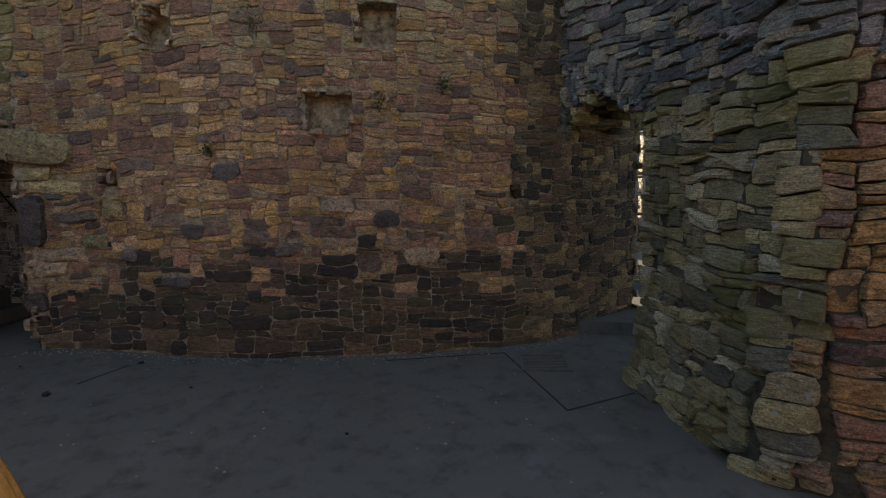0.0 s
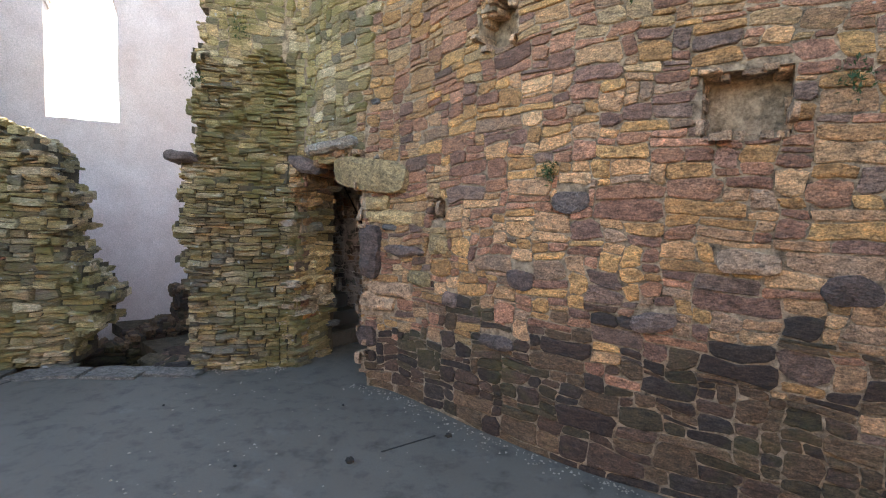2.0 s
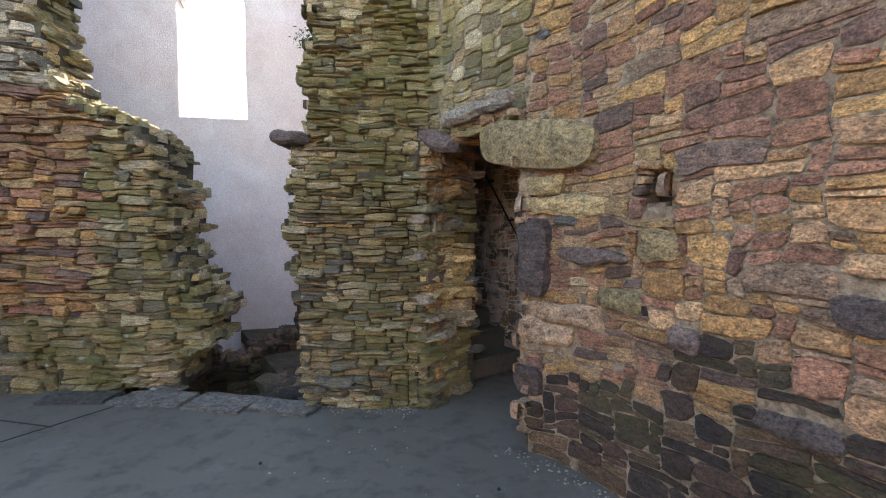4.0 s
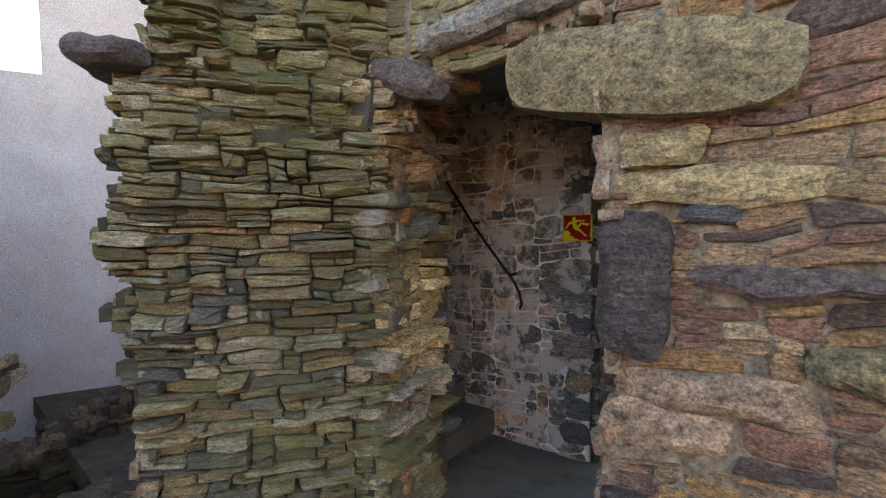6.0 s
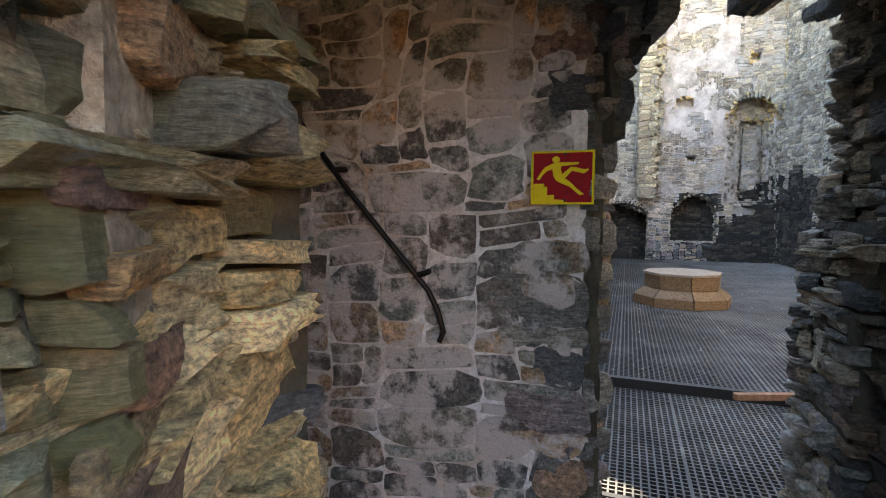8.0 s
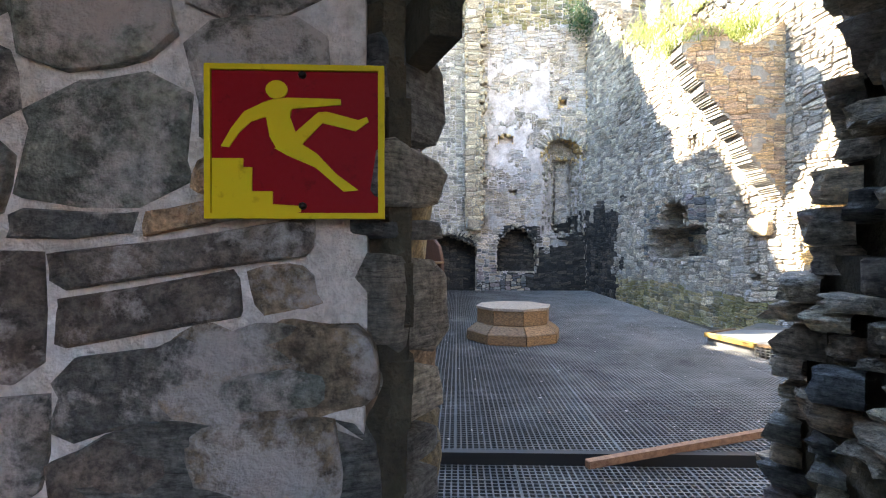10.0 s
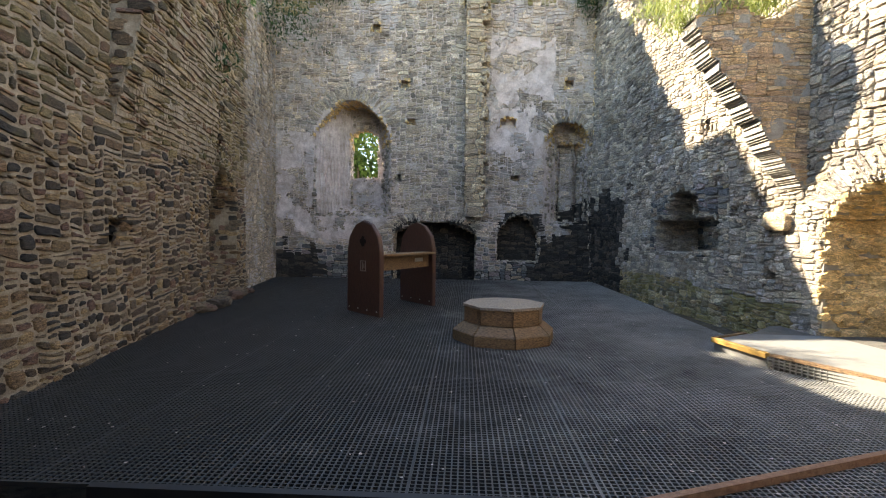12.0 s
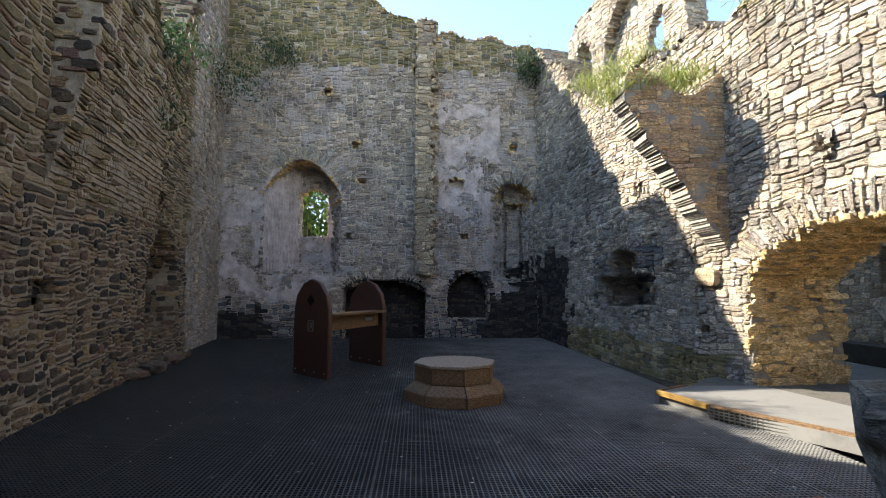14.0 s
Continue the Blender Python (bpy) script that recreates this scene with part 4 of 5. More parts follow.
we = bpy.data.objects["wall_sign_end"]
for a, z, w, h, pr, mt, k, tl in ((0.12, 1.45, 0.24, 0.2, 0.06, M_OLIVE, 2.6, 10), (0.14, 1.22, 0.36, 0.15, 0.08, M_PINK, 3, -4), (0.2, 1.06, 0.3, 0.16, 0.09, M_OLIVE, 2.6, 5), (0.22, 1.78, 0.16, 0.2, 0.05, M_PINK, 3, 20),
                                  (0.1, 2.02, 0.34, 0.14, 0.13, M_DAMP, 3, -6), (0.26, 2.12, 0.34, 0.2, 0.15, M_OLIVE, 3, 8), (0.12, 0.85, 0.34, 0.18, 0.05, M_DAMP, 3, 0),
                                  (0.16, 0.6, 0.36, 0.2, 0.05, M_WARM, 3, 0), (0.14, 0.35, 0.34, 0.2, 0.06, M_SLATE, 3, 0)):
    set_stone(we, sign_end, a, z, w, h, pr * (0.5 if z < 1.95 else 0.8), mt, k, tl, seed=a * 40 + z * 3)
# dark slates bonding the end of the limewashed wall
rng = random.Random(77)
z = 0.1
while z < 2.3:
    h = rng.uniform(0.07, 0.17)
    if 1.36 < z + h / 2 < 1.66:
        z += h
        continue
    w = rng.uniform(0.14, 0.34)
    set_stone(ws, sign_face, sign_face.length - 0.04 - w / 2 + rng.uniform(-0.012, 0.012), z + h / 2, w, h * 0.96, 0.022, rng.choice((M_SLATE, M_SIGNW, M_SLATE, M_WARM)), rng.uniform(3, 5), rng.uniform(-3, 3), seed=z * 7)
    z += h

# broken rock lying in the pit of the recess
rng = random.Random(5)
bm = bmesh.new()
for _ in range(70):
    a = Vector((rng.uniform(-1.95, -0.8), 0))
    x, y = a.x, rng.uniform(2.72, 3.9) + 0.35 * (a.x + 1.9)
    r = rng.uniform(0.08, 0.22)
    got = bmesh.ops.create_icosphere(bm, subdivisions=2, radius=1)["verts"]
    rot = Euler((rng.uniform(-0.4, 0.4), rng.uniform(-0.4, 0.4), rng.uniform(0, 6))).to_matrix()
    k = Vector((rng.uniform(0, 50), 0, 0))
    for v in got:
        c = v.co + noise.noise_vector(v.co * 1.6 + k) * 0.45
        v.co = Vector((x, y, -0.42 + 0.16 * (y - 2.7) + rng.uniform(-0.002, 0.002))) + rot @ Vector((c.x * r * 1.4, c.y * r, c.z * r * 0.6))
tagged(part("rubble", bm, M_DAMP), "dark broken rock lying in the pit of the recess", "rubble", kind="stuff")


def voussoirs(wall, face, mid, half, spring, rise, count, length, material, seed=1):
    """A ring of thin stones on edge over an arched head."""
    rng = random.Random(seed)
    wall = bpy.data.objects[wall]
    meshes = []
    for k in range(6):
        me = bpy.data.meshes.new("voussoir")
        me.from_pydata(FLAT[k][0], [], FLAT[k][1])
        me.materials.append(material)
        meshes.append(me)
    for i in range(count):
        a = math.pi * (0.08 + 0.84 * (i + 0.5) / count)
        s = mid - math.cos(a) * (half + length * 0.4)
        z = spring + math.sin(a) * (rise + length * 0.45)
        p, _ = face.at(s)
        n, t = face.normal(s)
        ob = new("voussoir", meshes[rng.randrange(6)])
        ob.parent = wall
        wide = math.pi * 0.84 * (half + rise) / 2 / count * 1.0
        basis = Matrix(((t.x, -n.x, 0, p.x), (t.y, -n.y, 0, p.y), (0, 0, 1, z), (0, 0, 0, 1)))
        ob.matrix_basis = basis @ Matrix.Rotation(math.pi / 2 - a, 4, "Y").inverted() @ Matrix.Diagonal((wide, 0.09, length * rng.uniform(0.8, 1.15), 1))


voussoirs("wall_far", far, FX - 3.62, 1.2, 4.55, 1.1, 26, 0.42, M_GREY)
voussoirs("wall_far", far, FX + 3.13, 0.62, 4.45, 0.5, 16, 0.4, M_GREY, 2)
voussoirs("wall_far", far, FX - 1.0, 1.3, 1.46, 0.4, 26, 0.34, M_GREY, 3)
voussoirs("wall_right", rw, (rv(6.95) + rv(3.5)) / 2, (rv(3.5) - rv(6.95)) / 2, 1.7, 0.7, 40, 0.4, M_GREY, 4)
voussoirs("wall_passage", arch_face, 0.55, 0.55, 2.0, 0.42, 14, 0.36, M_SLATE, 5)

set_stone(bpy.data.objects["wall_right"], rw, rv(7.75), 1.74, 0.5, 0.28, 0.18, M_QUOIN, 4, 4, seed=3)
# dark timber bench in the room beyond the arch
bm = bmesh.new()
box(bm, 8.3, 8.8, 6.0, 11.5, 0.14, 0.5, B_AXES)
bmesh.ops.bevel(bm, geom=bm.edges[:], offset=0.02, segments=2, affect="EDGES")
tagged(part("wall_bench", bm, M_SOOT_SHADE_M), "long dark bench along the wall beyond the arch", "bench")
# foot of fallen stone along the side wall
rng = random.Random(9)
bm = bmesh.new()
for _ in range(60):
    v = rng.uniform(8.6, 11.6)
    q = uvz(lerp([(5.55, -4.37), (10, -5.2), (15.5, -6.1)], v) + rng.uniform(0.0, 0.3), v, 0.02)
    r = rng.uniform(0.06, 0.17)
    k = Vector((rng.uniform(0, 50), 0, 0))
    for w in bmesh.ops.create_icosphere(bm, subdivisions=2, radius=1)["verts"]:
        c = w.co + noise.noise_vector(w.co * 1.6 + k) * 0.4
        w.co = q + Vector((c.x * r * 1.3, c.y * r * 1.1, max(-0.02, c.z * r * 0.7 + r * 0.3)))
tagged(part("fallen_stone", bm, M_SIDE), "mossy fallen stone heaped at the foot of the side wall", "rubble", kind="stuff")
# ---- grating deck ----
m, nt, b = mat("grey_grating", 0.65)
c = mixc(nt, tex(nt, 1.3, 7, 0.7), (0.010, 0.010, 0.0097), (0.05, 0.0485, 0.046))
# paler in patches, more so towards the ramp side
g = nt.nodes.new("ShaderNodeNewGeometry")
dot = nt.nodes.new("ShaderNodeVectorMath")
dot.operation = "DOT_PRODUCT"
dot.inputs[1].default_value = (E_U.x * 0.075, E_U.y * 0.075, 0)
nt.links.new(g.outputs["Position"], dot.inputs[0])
paleness = nt.nodes.new("ShaderNodeMath")
nt.links.new(dot.outputs["Value"], paleness.inputs[0])
nt.links.new(tex(nt, 0.9, 10, 0.8), paleness.inputs[1])
c = mixc(nt, step(nt, paleness.outputs[0], 0.38, 0.74), c, (0.19, 0.187, 0.175))
nt.links.new(c, b.inputs["Base Color"])
M_GRATE = m


def bars(u0, u1, v0, v1, z, gapw, front=None, name="grating"):
    """Crossing bars, front(u) gives the nearest v of the deck at u."""
    vs, fs = [], []

    def bar(a, b2, half, side, z1):
        k = len(vs)
        for p in (a, b2):
            for s2, zz in ((-half, z1 - 0.03), (half, z1 - 0.03), (half, z1), (-half, z1)):
                q = uv(p[0] + side[0] * s2, p[1] + side[1] * s2)
                vs.append((q.x, q.y, zz))
        fs.extend([(k, k + 1, k + 5, k + 4), (k + 1, k + 2, k + 6, k + 5), (k + 2, k + 3, k + 7, k + 6), (k + 3, k, k + 4, k + 7), (k, k + 3, k + 2, k + 1), (k + 4, k + 5, k + 6, k + 7)])

    for i in range(int((u1 - u0) / gapw) + 1):
        u = u0 + i * gapw
        wide = 0.010 if i % 27 == 0 else 0.0055
        bar((u, max(v0, front(u) if front else v0)), (u, v1), wide, (1, 0), z + (0.002 if wide > 0.008 else 0))
    for j in range(int((v1 - v0) / gapw) + 1):
        v = v0 + j * gapw
        wide = 0.009 if j % 54 == 0 else 0.0055
        bar((u0, v), (u1, v), wide, (0, 1), z - 0.001 + (0.002 if wide > 0.008 else 0))
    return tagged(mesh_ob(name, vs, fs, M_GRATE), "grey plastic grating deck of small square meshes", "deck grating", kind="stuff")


bars(-6.0, 3.95, 2.75, 15.45, 0.0, 0.042)
bars(-2.2, 3.2, 0.22, 2.72, -0.075, 0.042, name="lower_grating")
# ---- timber ----
def wood_mat(name, a, c2, rough=0.55, along=(1, 1, 12)):
    m, nt, b = mat(name, rough)
    g, f = tex(nt, 9, 8, 0.7, along), tex(nt, 60, 4, 0.7, along)
    col = mixc(nt, step(nt, g, 0.34, 0.66), a, c2)
    col = mixc(nt, 0.5, col, ramp(nt, f, [(0.3, (0.55, 0.55, 0.55)), (0.7, (1.3, 1.3, 1.3))]), "MULTIPLY")
    nt.links.new(col, b.inputs["Base Color"])
    bump(nt, b, g, 0.4, 0.01)
    return m


M_DARKWOOD = wood_mat("dark_stained_oak", (0.045, 0.018, 0.012), (0.10, 0.042, 0.026), 0.5, (8, 8, 1))
M_OAK = wood_mat("weathered_oak", (0.045, 0.024, 0.012), (0.27, 0.16, 0.075), 0.7, (3, 3, 9))
M_BATTEN = wood_mat("reddish_batten", (0.16, 0.075, 0.04), (0.30, 0.16, 0.09), 0.75, (3, 3, 3))
M_OAKTOP = wood_mat("weathered_oak_top", (0.11, 0.08, 0.055), (0.40, 0.32, 0.24), 0.75, (3, 14, 3))


def metal_mat(name, colour, rough):
    m, nt, b = mat(name, rough, 0.9)
    nt.links.new(mixc(nt, tex(nt, 20, 6), tuple(x * 0.6 for x in colour), colour), b.inputs["Base Color"])
    return m


M_IRON = metal_mat("blackened_iron", (0.035, 0.028, 0.026), 0.55)
M_STEEL = metal_mat("bolt_steel", (0.55, 0.55, 0.52), 0.4)


def ring_prism(bm, n, r0, z0, r1, z1, i=None, turn=0.0, inset=0.0):
    """One facet block of an n-sided plinth."""
    a0, a1 = (2 * math.pi * (k + turn) / n for k in (i + 0.012, i + 0.988))
    pts = [(r0, a0, z0), (r0, a1, z0), (r1, a1, z1), (r1, a0, z1)]
    deep = 0.06
    out = [bm.verts.new((r * math.cos(a), r * math.sin(a), z)) for r, a, z in pts]
    inn = [bm.verts.new(((r - deep) * math.cos(a), (r - deep) * math.sin(a), z)) for r, a, z in pts]
    bm.faces.new(out)
    bm.faces.new(inn[::-1])
    for k in range(4):
        bm.faces.new((out[k], inn[k], inn[(k + 1) % 4], out[(k + 1) % 4]))
    bmesh.ops.recalc_face_normals(bm, faces=bm.faces)
    bmesh.ops.bevel(bm, geom=bm.edges[:], offset=0.006, segments=1, affect="EDGES")


plinth = thing("octagonal_plinth", "octagonal weathered oak plinth with a stepped chamfered base", "plinth", at=B_AXES @ pose(0.55, 7.0, 0, 0, 0, 8) @ Matrix.Diagonal((0.91, 0.91, 1, 1)))
for i in range(8):
    for nm, r0, z0, r1, z1 in (("base_board", 0.80, 0.0, 0.80, 0.14), ("sloped_board", 0.80, 0.145, 0.64, 0.255), ("side_board", 0.62, 0.26, 0.62, 0.47)):
        bm = bmesh.new()
        ring_prism(bm, 8, r0, z0, r1, z1, i)
        part(nm, bm, M_OAK, plinth)
for j in range(5):
    bm = bmesh.new()
    lo, hi = -0.64 + j * 0.256, -0.64 + (j + 1) * 0.256 - 0.006
    bmesh.ops.create_cone(bm, segments=8, radius1=0.645, radius2=0.645, depth=0.035, cap_ends=True, matrix=pose(0, 0, 0.49))
    for co, no in (((0, lo, 0), (0, -1, 0)), ((0, hi, 0), (0, 1, 0))):
        r = bmesh.ops.bisect_plane(bm, geom=bm.verts[:] + bm.edges[:] + bm.faces[:], plane_co=co, plane_no=no, clear_outer=True)
        bmesh.ops.holes_fill(bm, edges=bm.edges[:])
    part("top_board", bm, M_OAKTOP, plinth)

# display bench: two tall shaped panels joined by a sloping board
bench = thing("display_bench", "dark oak display stand with two tall rounded panels", "display stand", at=B_AXES)
P1, P2 = (Vector((-2.2, 9.2)), Vector((-1.45, 8.45))), (Vector((-1.4, 10.75)), Vector((-0.63, 9.9)))
for a, c2 in (P1, P2):
    d = (c2 - a).normalized()
    wide = (c2 - a).length
    prof = [(0, 0), (wide, 0), (wide, 1.15), (wide * 0.93, 1.42), (wide * 0.74, 1.62), (wide * 0.5, 1.70), (wide * 0.26, 1.62), (wide * 0.07, 1.42), (0, 1.15)]
    bm = bmesh.new()
    nrm = Vector((-d.y, d.x))
    rows = [[bm.verts.new((a.x + d.x * s + nrm.x * o, a.y + d.y * s + nrm.y * o, z)) for s, z in prof] for o in (-0.045, 0.045)]
    bm.faces.new(rows[0])
    bm.faces.new(rows[1][::-1])
    for i in range(len(prof)):
        j = (i + 1) % len(prof)
        bm.faces.new((rows[0][i], rows[1][i], rows[1][j], rows[0][j]))
    bmesh.ops.recalc_face_normals(bm, faces=bm.faces)
    bmesh.ops.bevel(bm, geom=bm.edges[:], offset=0.012, segments=2, affect="EDGES")
    panel = part("panel", bm, M_DARKWOOD, bench)
    out = nrm * (-1 if nrm.y > 0 else 1)
    for k in range(4):
        f = 0.08 + 0.28 * k
        bm = bmesh.new()
        q = a + d * wide * f + out * 0.05
        bmesh.ops.create_uvsphere(bm, u_segments=8, v_segments=5, radius=0.014, matrix=Matrix.Translation((q.x, q.y, 0.09)))
        part("bolt", bm, M_STEEL, panel)
    if a is P1[0]:
        for k in range(4):
            bm = bmesh.new()
            q = a + d * (wide * 0.5 + 0.05 * math.cos(k * math.pi / 2)) + out * 0.05
            bmesh.ops.create_cone(bm, segments=14, radius1=0.045, radius2=0.045, depth=0.012, cap_ends=True, matrix=Matrix.Translation((q.x, q.y, 1.32 + 0.05 * math.sin(k * math.pi / 2))) @ Vector((out.x, out.y, 0)).to_track_quat("Z", "Y").to_matrix().to_4x4())
            part("carved_lobe", bm, M_IRON, panel)
        m, nt, b = mat("engraved_plate", 0.4, 0.6)
        b.inputs["Base Color"].default_value = (0.35, 0.34, 0.32, 1)
        for lo, hi, z0, z1 in ((0.43, 0.445, 0.78, 0.97), (0.575, 0.59, 0.78, 0.97), (0.43, 0.59, 0.78, 0.79), (0.43, 0.59, 0.96, 0.97), (0.49, 0.505, 0.81, 0.94), (0.53, 0.545, 0.84, 0.92)):
            bm = bmesh.new()
            p0, p1 = a + d * wide * lo, a + d * wide * hi
            for zz in (z0, z1):
                for p in (p0, p1):
                    for o in (0.044, 0.052):
                        bm.verts.new((p.x + out.x * o, p.y + out.y * o, zz))
            bmesh.ops.convex_hull(bm, input=bm.verts[:])
            part("plate_line", bm, m, panel)
def plank(name, a, c2, wid, thick, material, parent, z0, z1):
    """A board from a to c2 in plan."""
    bm = bmesh.new()
    d = (c2 - a).normalized()
    n = Vector((-d.y, d.x)) * wid / 2
    for p in (a, c2):
        for o in (-1, 1):
            for z in (z0, z1):
                bm.verts.new((p.x + n.x * o, p.y + n.y * o, z))
    bmesh.ops.convex_hull(bm, input=bm.verts[:])
    bmesh.ops.bevel(bm, geom=bm.edges[:], offset=0.005, segments=1, affect="EDGES")
    return part(name, bm, material, parent)


ma, mb = P1[0].lerp(P1[1], 0.9), P2[0].lerp(P2[1], 0.85)
plank("seat_board", ma, mb, 0.34, 0.04, M_OAK, bench, 1.06, 1.10)
plank("apron_board", ma, mb, 0.04, 0.3, M_OAK, bench, 0.80, 1.055)
plank("label_plate", ma.lerp(mb, 0.66) + Vector((0.03, -0.03)), ma.lerp(mb, 0.82) + Vector((0.03, -0.03)), 0.02, 0.1, M_STEEL, bench, 0.92, 0.99)

# ramp platform by the arch
plat = thing("ramp_platform", "low grey grating ramp with a timber and yellow edge", "ramp", at=B_AXES)
bm = bmesh.new()
slope = [(3.3, 6.6, 0.14), (3.5, 5.75, 0.14), (4.15, 4.3, 0.14), (5.2, 2.6, 0.14), (5.6, 2.6, 0.14), (5.0, 6.9, 0.145), (3.9, 6.95, 0.145)]
hi = [bm.verts.new(p) for p in slope]
lo = [bm.verts.new((x, y, 0.0)) for x, y, z in slope]
bm.faces.new(hi)
for i in range(len(slope)):
    j = (i + 1) % len(slope)
    bm.faces.new((hi[i], lo[i], lo[j], hi[j]))
bmesh.ops.recalc_face_normals(bm, faces=bm.faces)
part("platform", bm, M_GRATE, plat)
m, nt, b = mat("worn_yellow_paint", 0.7)
nt.links.new(mixc(nt, tex(nt, 12, 7), (0.28, 0.15, 0.03), (0.42, 0.25, 0.06)), b.inputs["Base Color"])
M_YELLOW = m
plank("yellow_edge", Vector((3.28, 6.6)), Vector((3.48, 5.75)), 0.07, 0.05, M_YELLOW, plat, 0.10, 0.165)
plank("timber_edge", Vector((3.5, 5.72)), Vector((5.2, 2.55)), 0.09, 0.05, M_OAK, plat, 0.135, 0.165)
plank("timber_end", Vector((3.3, 6.62)), Vector((3.9, 6.97)), 0.05, 0.05, M_OAK, plat, 0.12, 0.165)
for i in range(60):
    f = i / 60
    p = Vector((3.47, 5.74)).lerp(Vector((5.15, 2.55)), f)
    plank("riser_bar", p, p + Vector((0.006, -0.011)), 0.03, 0.1, M_STEEL, plat, 0.0, 0.13)
for z in (0.03, 0.065, 0.1):
    plank("riser_rail", Vector((3.46, 5.74)), Vector((5.14, 2.55)), 0.03, 0.1, M_STEEL, plat, z, z + 0.01)

# timber lath and black edge at the step of the deck
lath = thing("deck_edge_batten", "long oak batten lying along the edge of the deck", "batten", at=B_AXES)
plank("batten", Vector((0.5, 2.50)), Vector((2.9, 3.44)), 0.05, 0.05, M_BATTEN, lath, 0.0, 0.05)
edge = thing("deck_nosing", "black rubber nosing along the deck step", "nosing", at=B_AXES)
m, nt, b = mat("black_rubber", 0.6)
b.inputs["Base Color"].default_value = (0.012, 0.012, 0.013, 1)
plank("strip", Vector((-2.2, 2.735)), Vector((3.2, 2.735)), 0.06, 0.05, m, edge, -0.17, 0.006)
seam = thing("grating_seam", "dark seam strip across the lower grating", "seam", at=B_AXES)
plank("strip", Vector((-2.2, 0.95)), Vector((3.2, 0.95)), 0.04, 0.02, m, seam, -0.17, -0.068)

# ---- passage: warning sign and handrail ----
S_T = Vector((0.815, -0.58, 0)).normalized()
S_N = Vector((-0.58, -0.815, 0)).normalized()
SIGN = Matrix(((S_T.x, 0, S_N.x, 1.241), (S_T.y, 0, S_N.y, 3.969), (0, 1, 0, 1.505), (0, 0, 0, 1))) @ Matrix.Translation((0, 0, 0.018)) @ Matrix.Diagonal((0.955, 0.88, 1, 1))


def enamel(name, colour):
    m, nt, b = mat(name, 0.6)
    b.inputs["Specular IOR Level"].default_value = 0.1
    nt.links.new(mixc(nt, step(nt, tex(nt, 60, 5), 0.6, 0.75), colour, tuple(x * 0.6 for x in colour)), b.inputs["Base Color"])
    return m


M_RED, M_YEL = enamel("red_enamel", (0.19, 0.003, 0.006)), enamel("yellow_enamel", (0.50, 0.38, 0.012))
sign = thing("warning_sign", "red enamel warning sign with yellow border, stairs and plain falling shape", "sign", at=SIGN)


def flat(name, pts, z0, z1, material, parent):
    bm = bmesh.new()
    hi2, lo2 = [bm.verts.new((x, y, z1)) for x, y in pts], [bm.verts.new((x, y, z0)) for x, y in pts]
    bm.faces.new(hi2)
    bm.faces.new(lo2[::-1])
    for i in range(len(pts)):
        j = (i + 1) % len(pts)
        bm.faces.new((lo2[i], lo2[j], hi2[j], hi2[i]))
    bmesh.ops.recalc_face_normals(bm, faces=bm.faces)
    return part(name, bm, material, parent)


flat("plate", [(-0.1, -0.094), (0.1, -0.094), (0.1, 0.094), (-0.1, 0.094)], 0, 0.008, M_RED, sign)
for x0, x1, y0, y1 in ((-0.102, 0.102, 0.089, 0.096), (-0.102, 0.102, -0.096, -0.089), (-0.102, -0.095, -0.089, 0.089), (0.095, 0.102, -0.089, 0.089)):
    flat("border", [(x0, y0), (x1, y0), (x1, y1), (x0, y1)], 0.002, 0.012, M_YEL, sign)
flat("stair_shape", [(-0.094, -0.091), (-0.094, -0.021), (-0.059, -0.021), (-0.059, -0.032), (-0.049, -0.032), (-0.049, -0.062), (-0.026, -0.062), (-0.026, -0.078), (0.006, -0.080), (0.006, -0.087), (-0.003, -0.091)], 0.008, 0.0105, M_YEL, sign)
flat("disc_shape", [(-0.021 + 0.0125 * math.cos(a * math.pi / 8), 0.065 + 0.0115 * math.sin(a * math.pi / 8)) for a in range(16)], 0.008, 0.0105, M_YEL, sign)
flat("body_shape", [(-0.036, 0.048), (-0.028, 0.052), (-0.008, 0.055), (-0.003, 0.044), (-0.006, 0.031), (0.003, 0.004), (0.006, -0.005), (-0.008, -0.012), (-0.021, -0.009), (-0.029, 0.006), (-0.033, 0.031)], 0.008, 0.0104, M_YEL, sign)
for pts in ([(-0.034, 0.050), (-0.058, 0.037), (-0.072, 0.017), (-0.084, -0.006), (-0.075, -0.007), (-0.063, 0.012), (-0.050, 0.025), (-0.033, 0.031)], [(-0.010, 0.055), (0.052, 0.054), (0.052, 0.047), (-0.005, 0.041)],
            [(-0.003, 0.009), (0.026, 0.037), (0.036, 0.038), (0.072, 0.028), (0.082, 0.032), (0.084, 0.026), (0.069, 0.014), (0.031, 0.024), (0.005, -0.006)], [(-0.024, -0.008), (0.005, -0.001), (0.024, -0.014), (0.047, -0.040), (0.072, -0.060), (0.055, -0.062), (0.023, -0.032), (-0.009, -0.017)]):
    flat("limb_shape", pts, 0.008, 0.0102, M_YEL, sign)
for y in (0.084, -0.080):
    bm = bmesh.new()
    bmesh.ops.create_uvsphere(bm, u_segments=8, v_segments=6, radius=0.005, matrix=Matrix.Translation((0.008, y, 0.009)))
    part("screw", bm, M_IRON, sign)

rail = thing("handrail", "black iron handrail rod on bent brackets", "handrail")


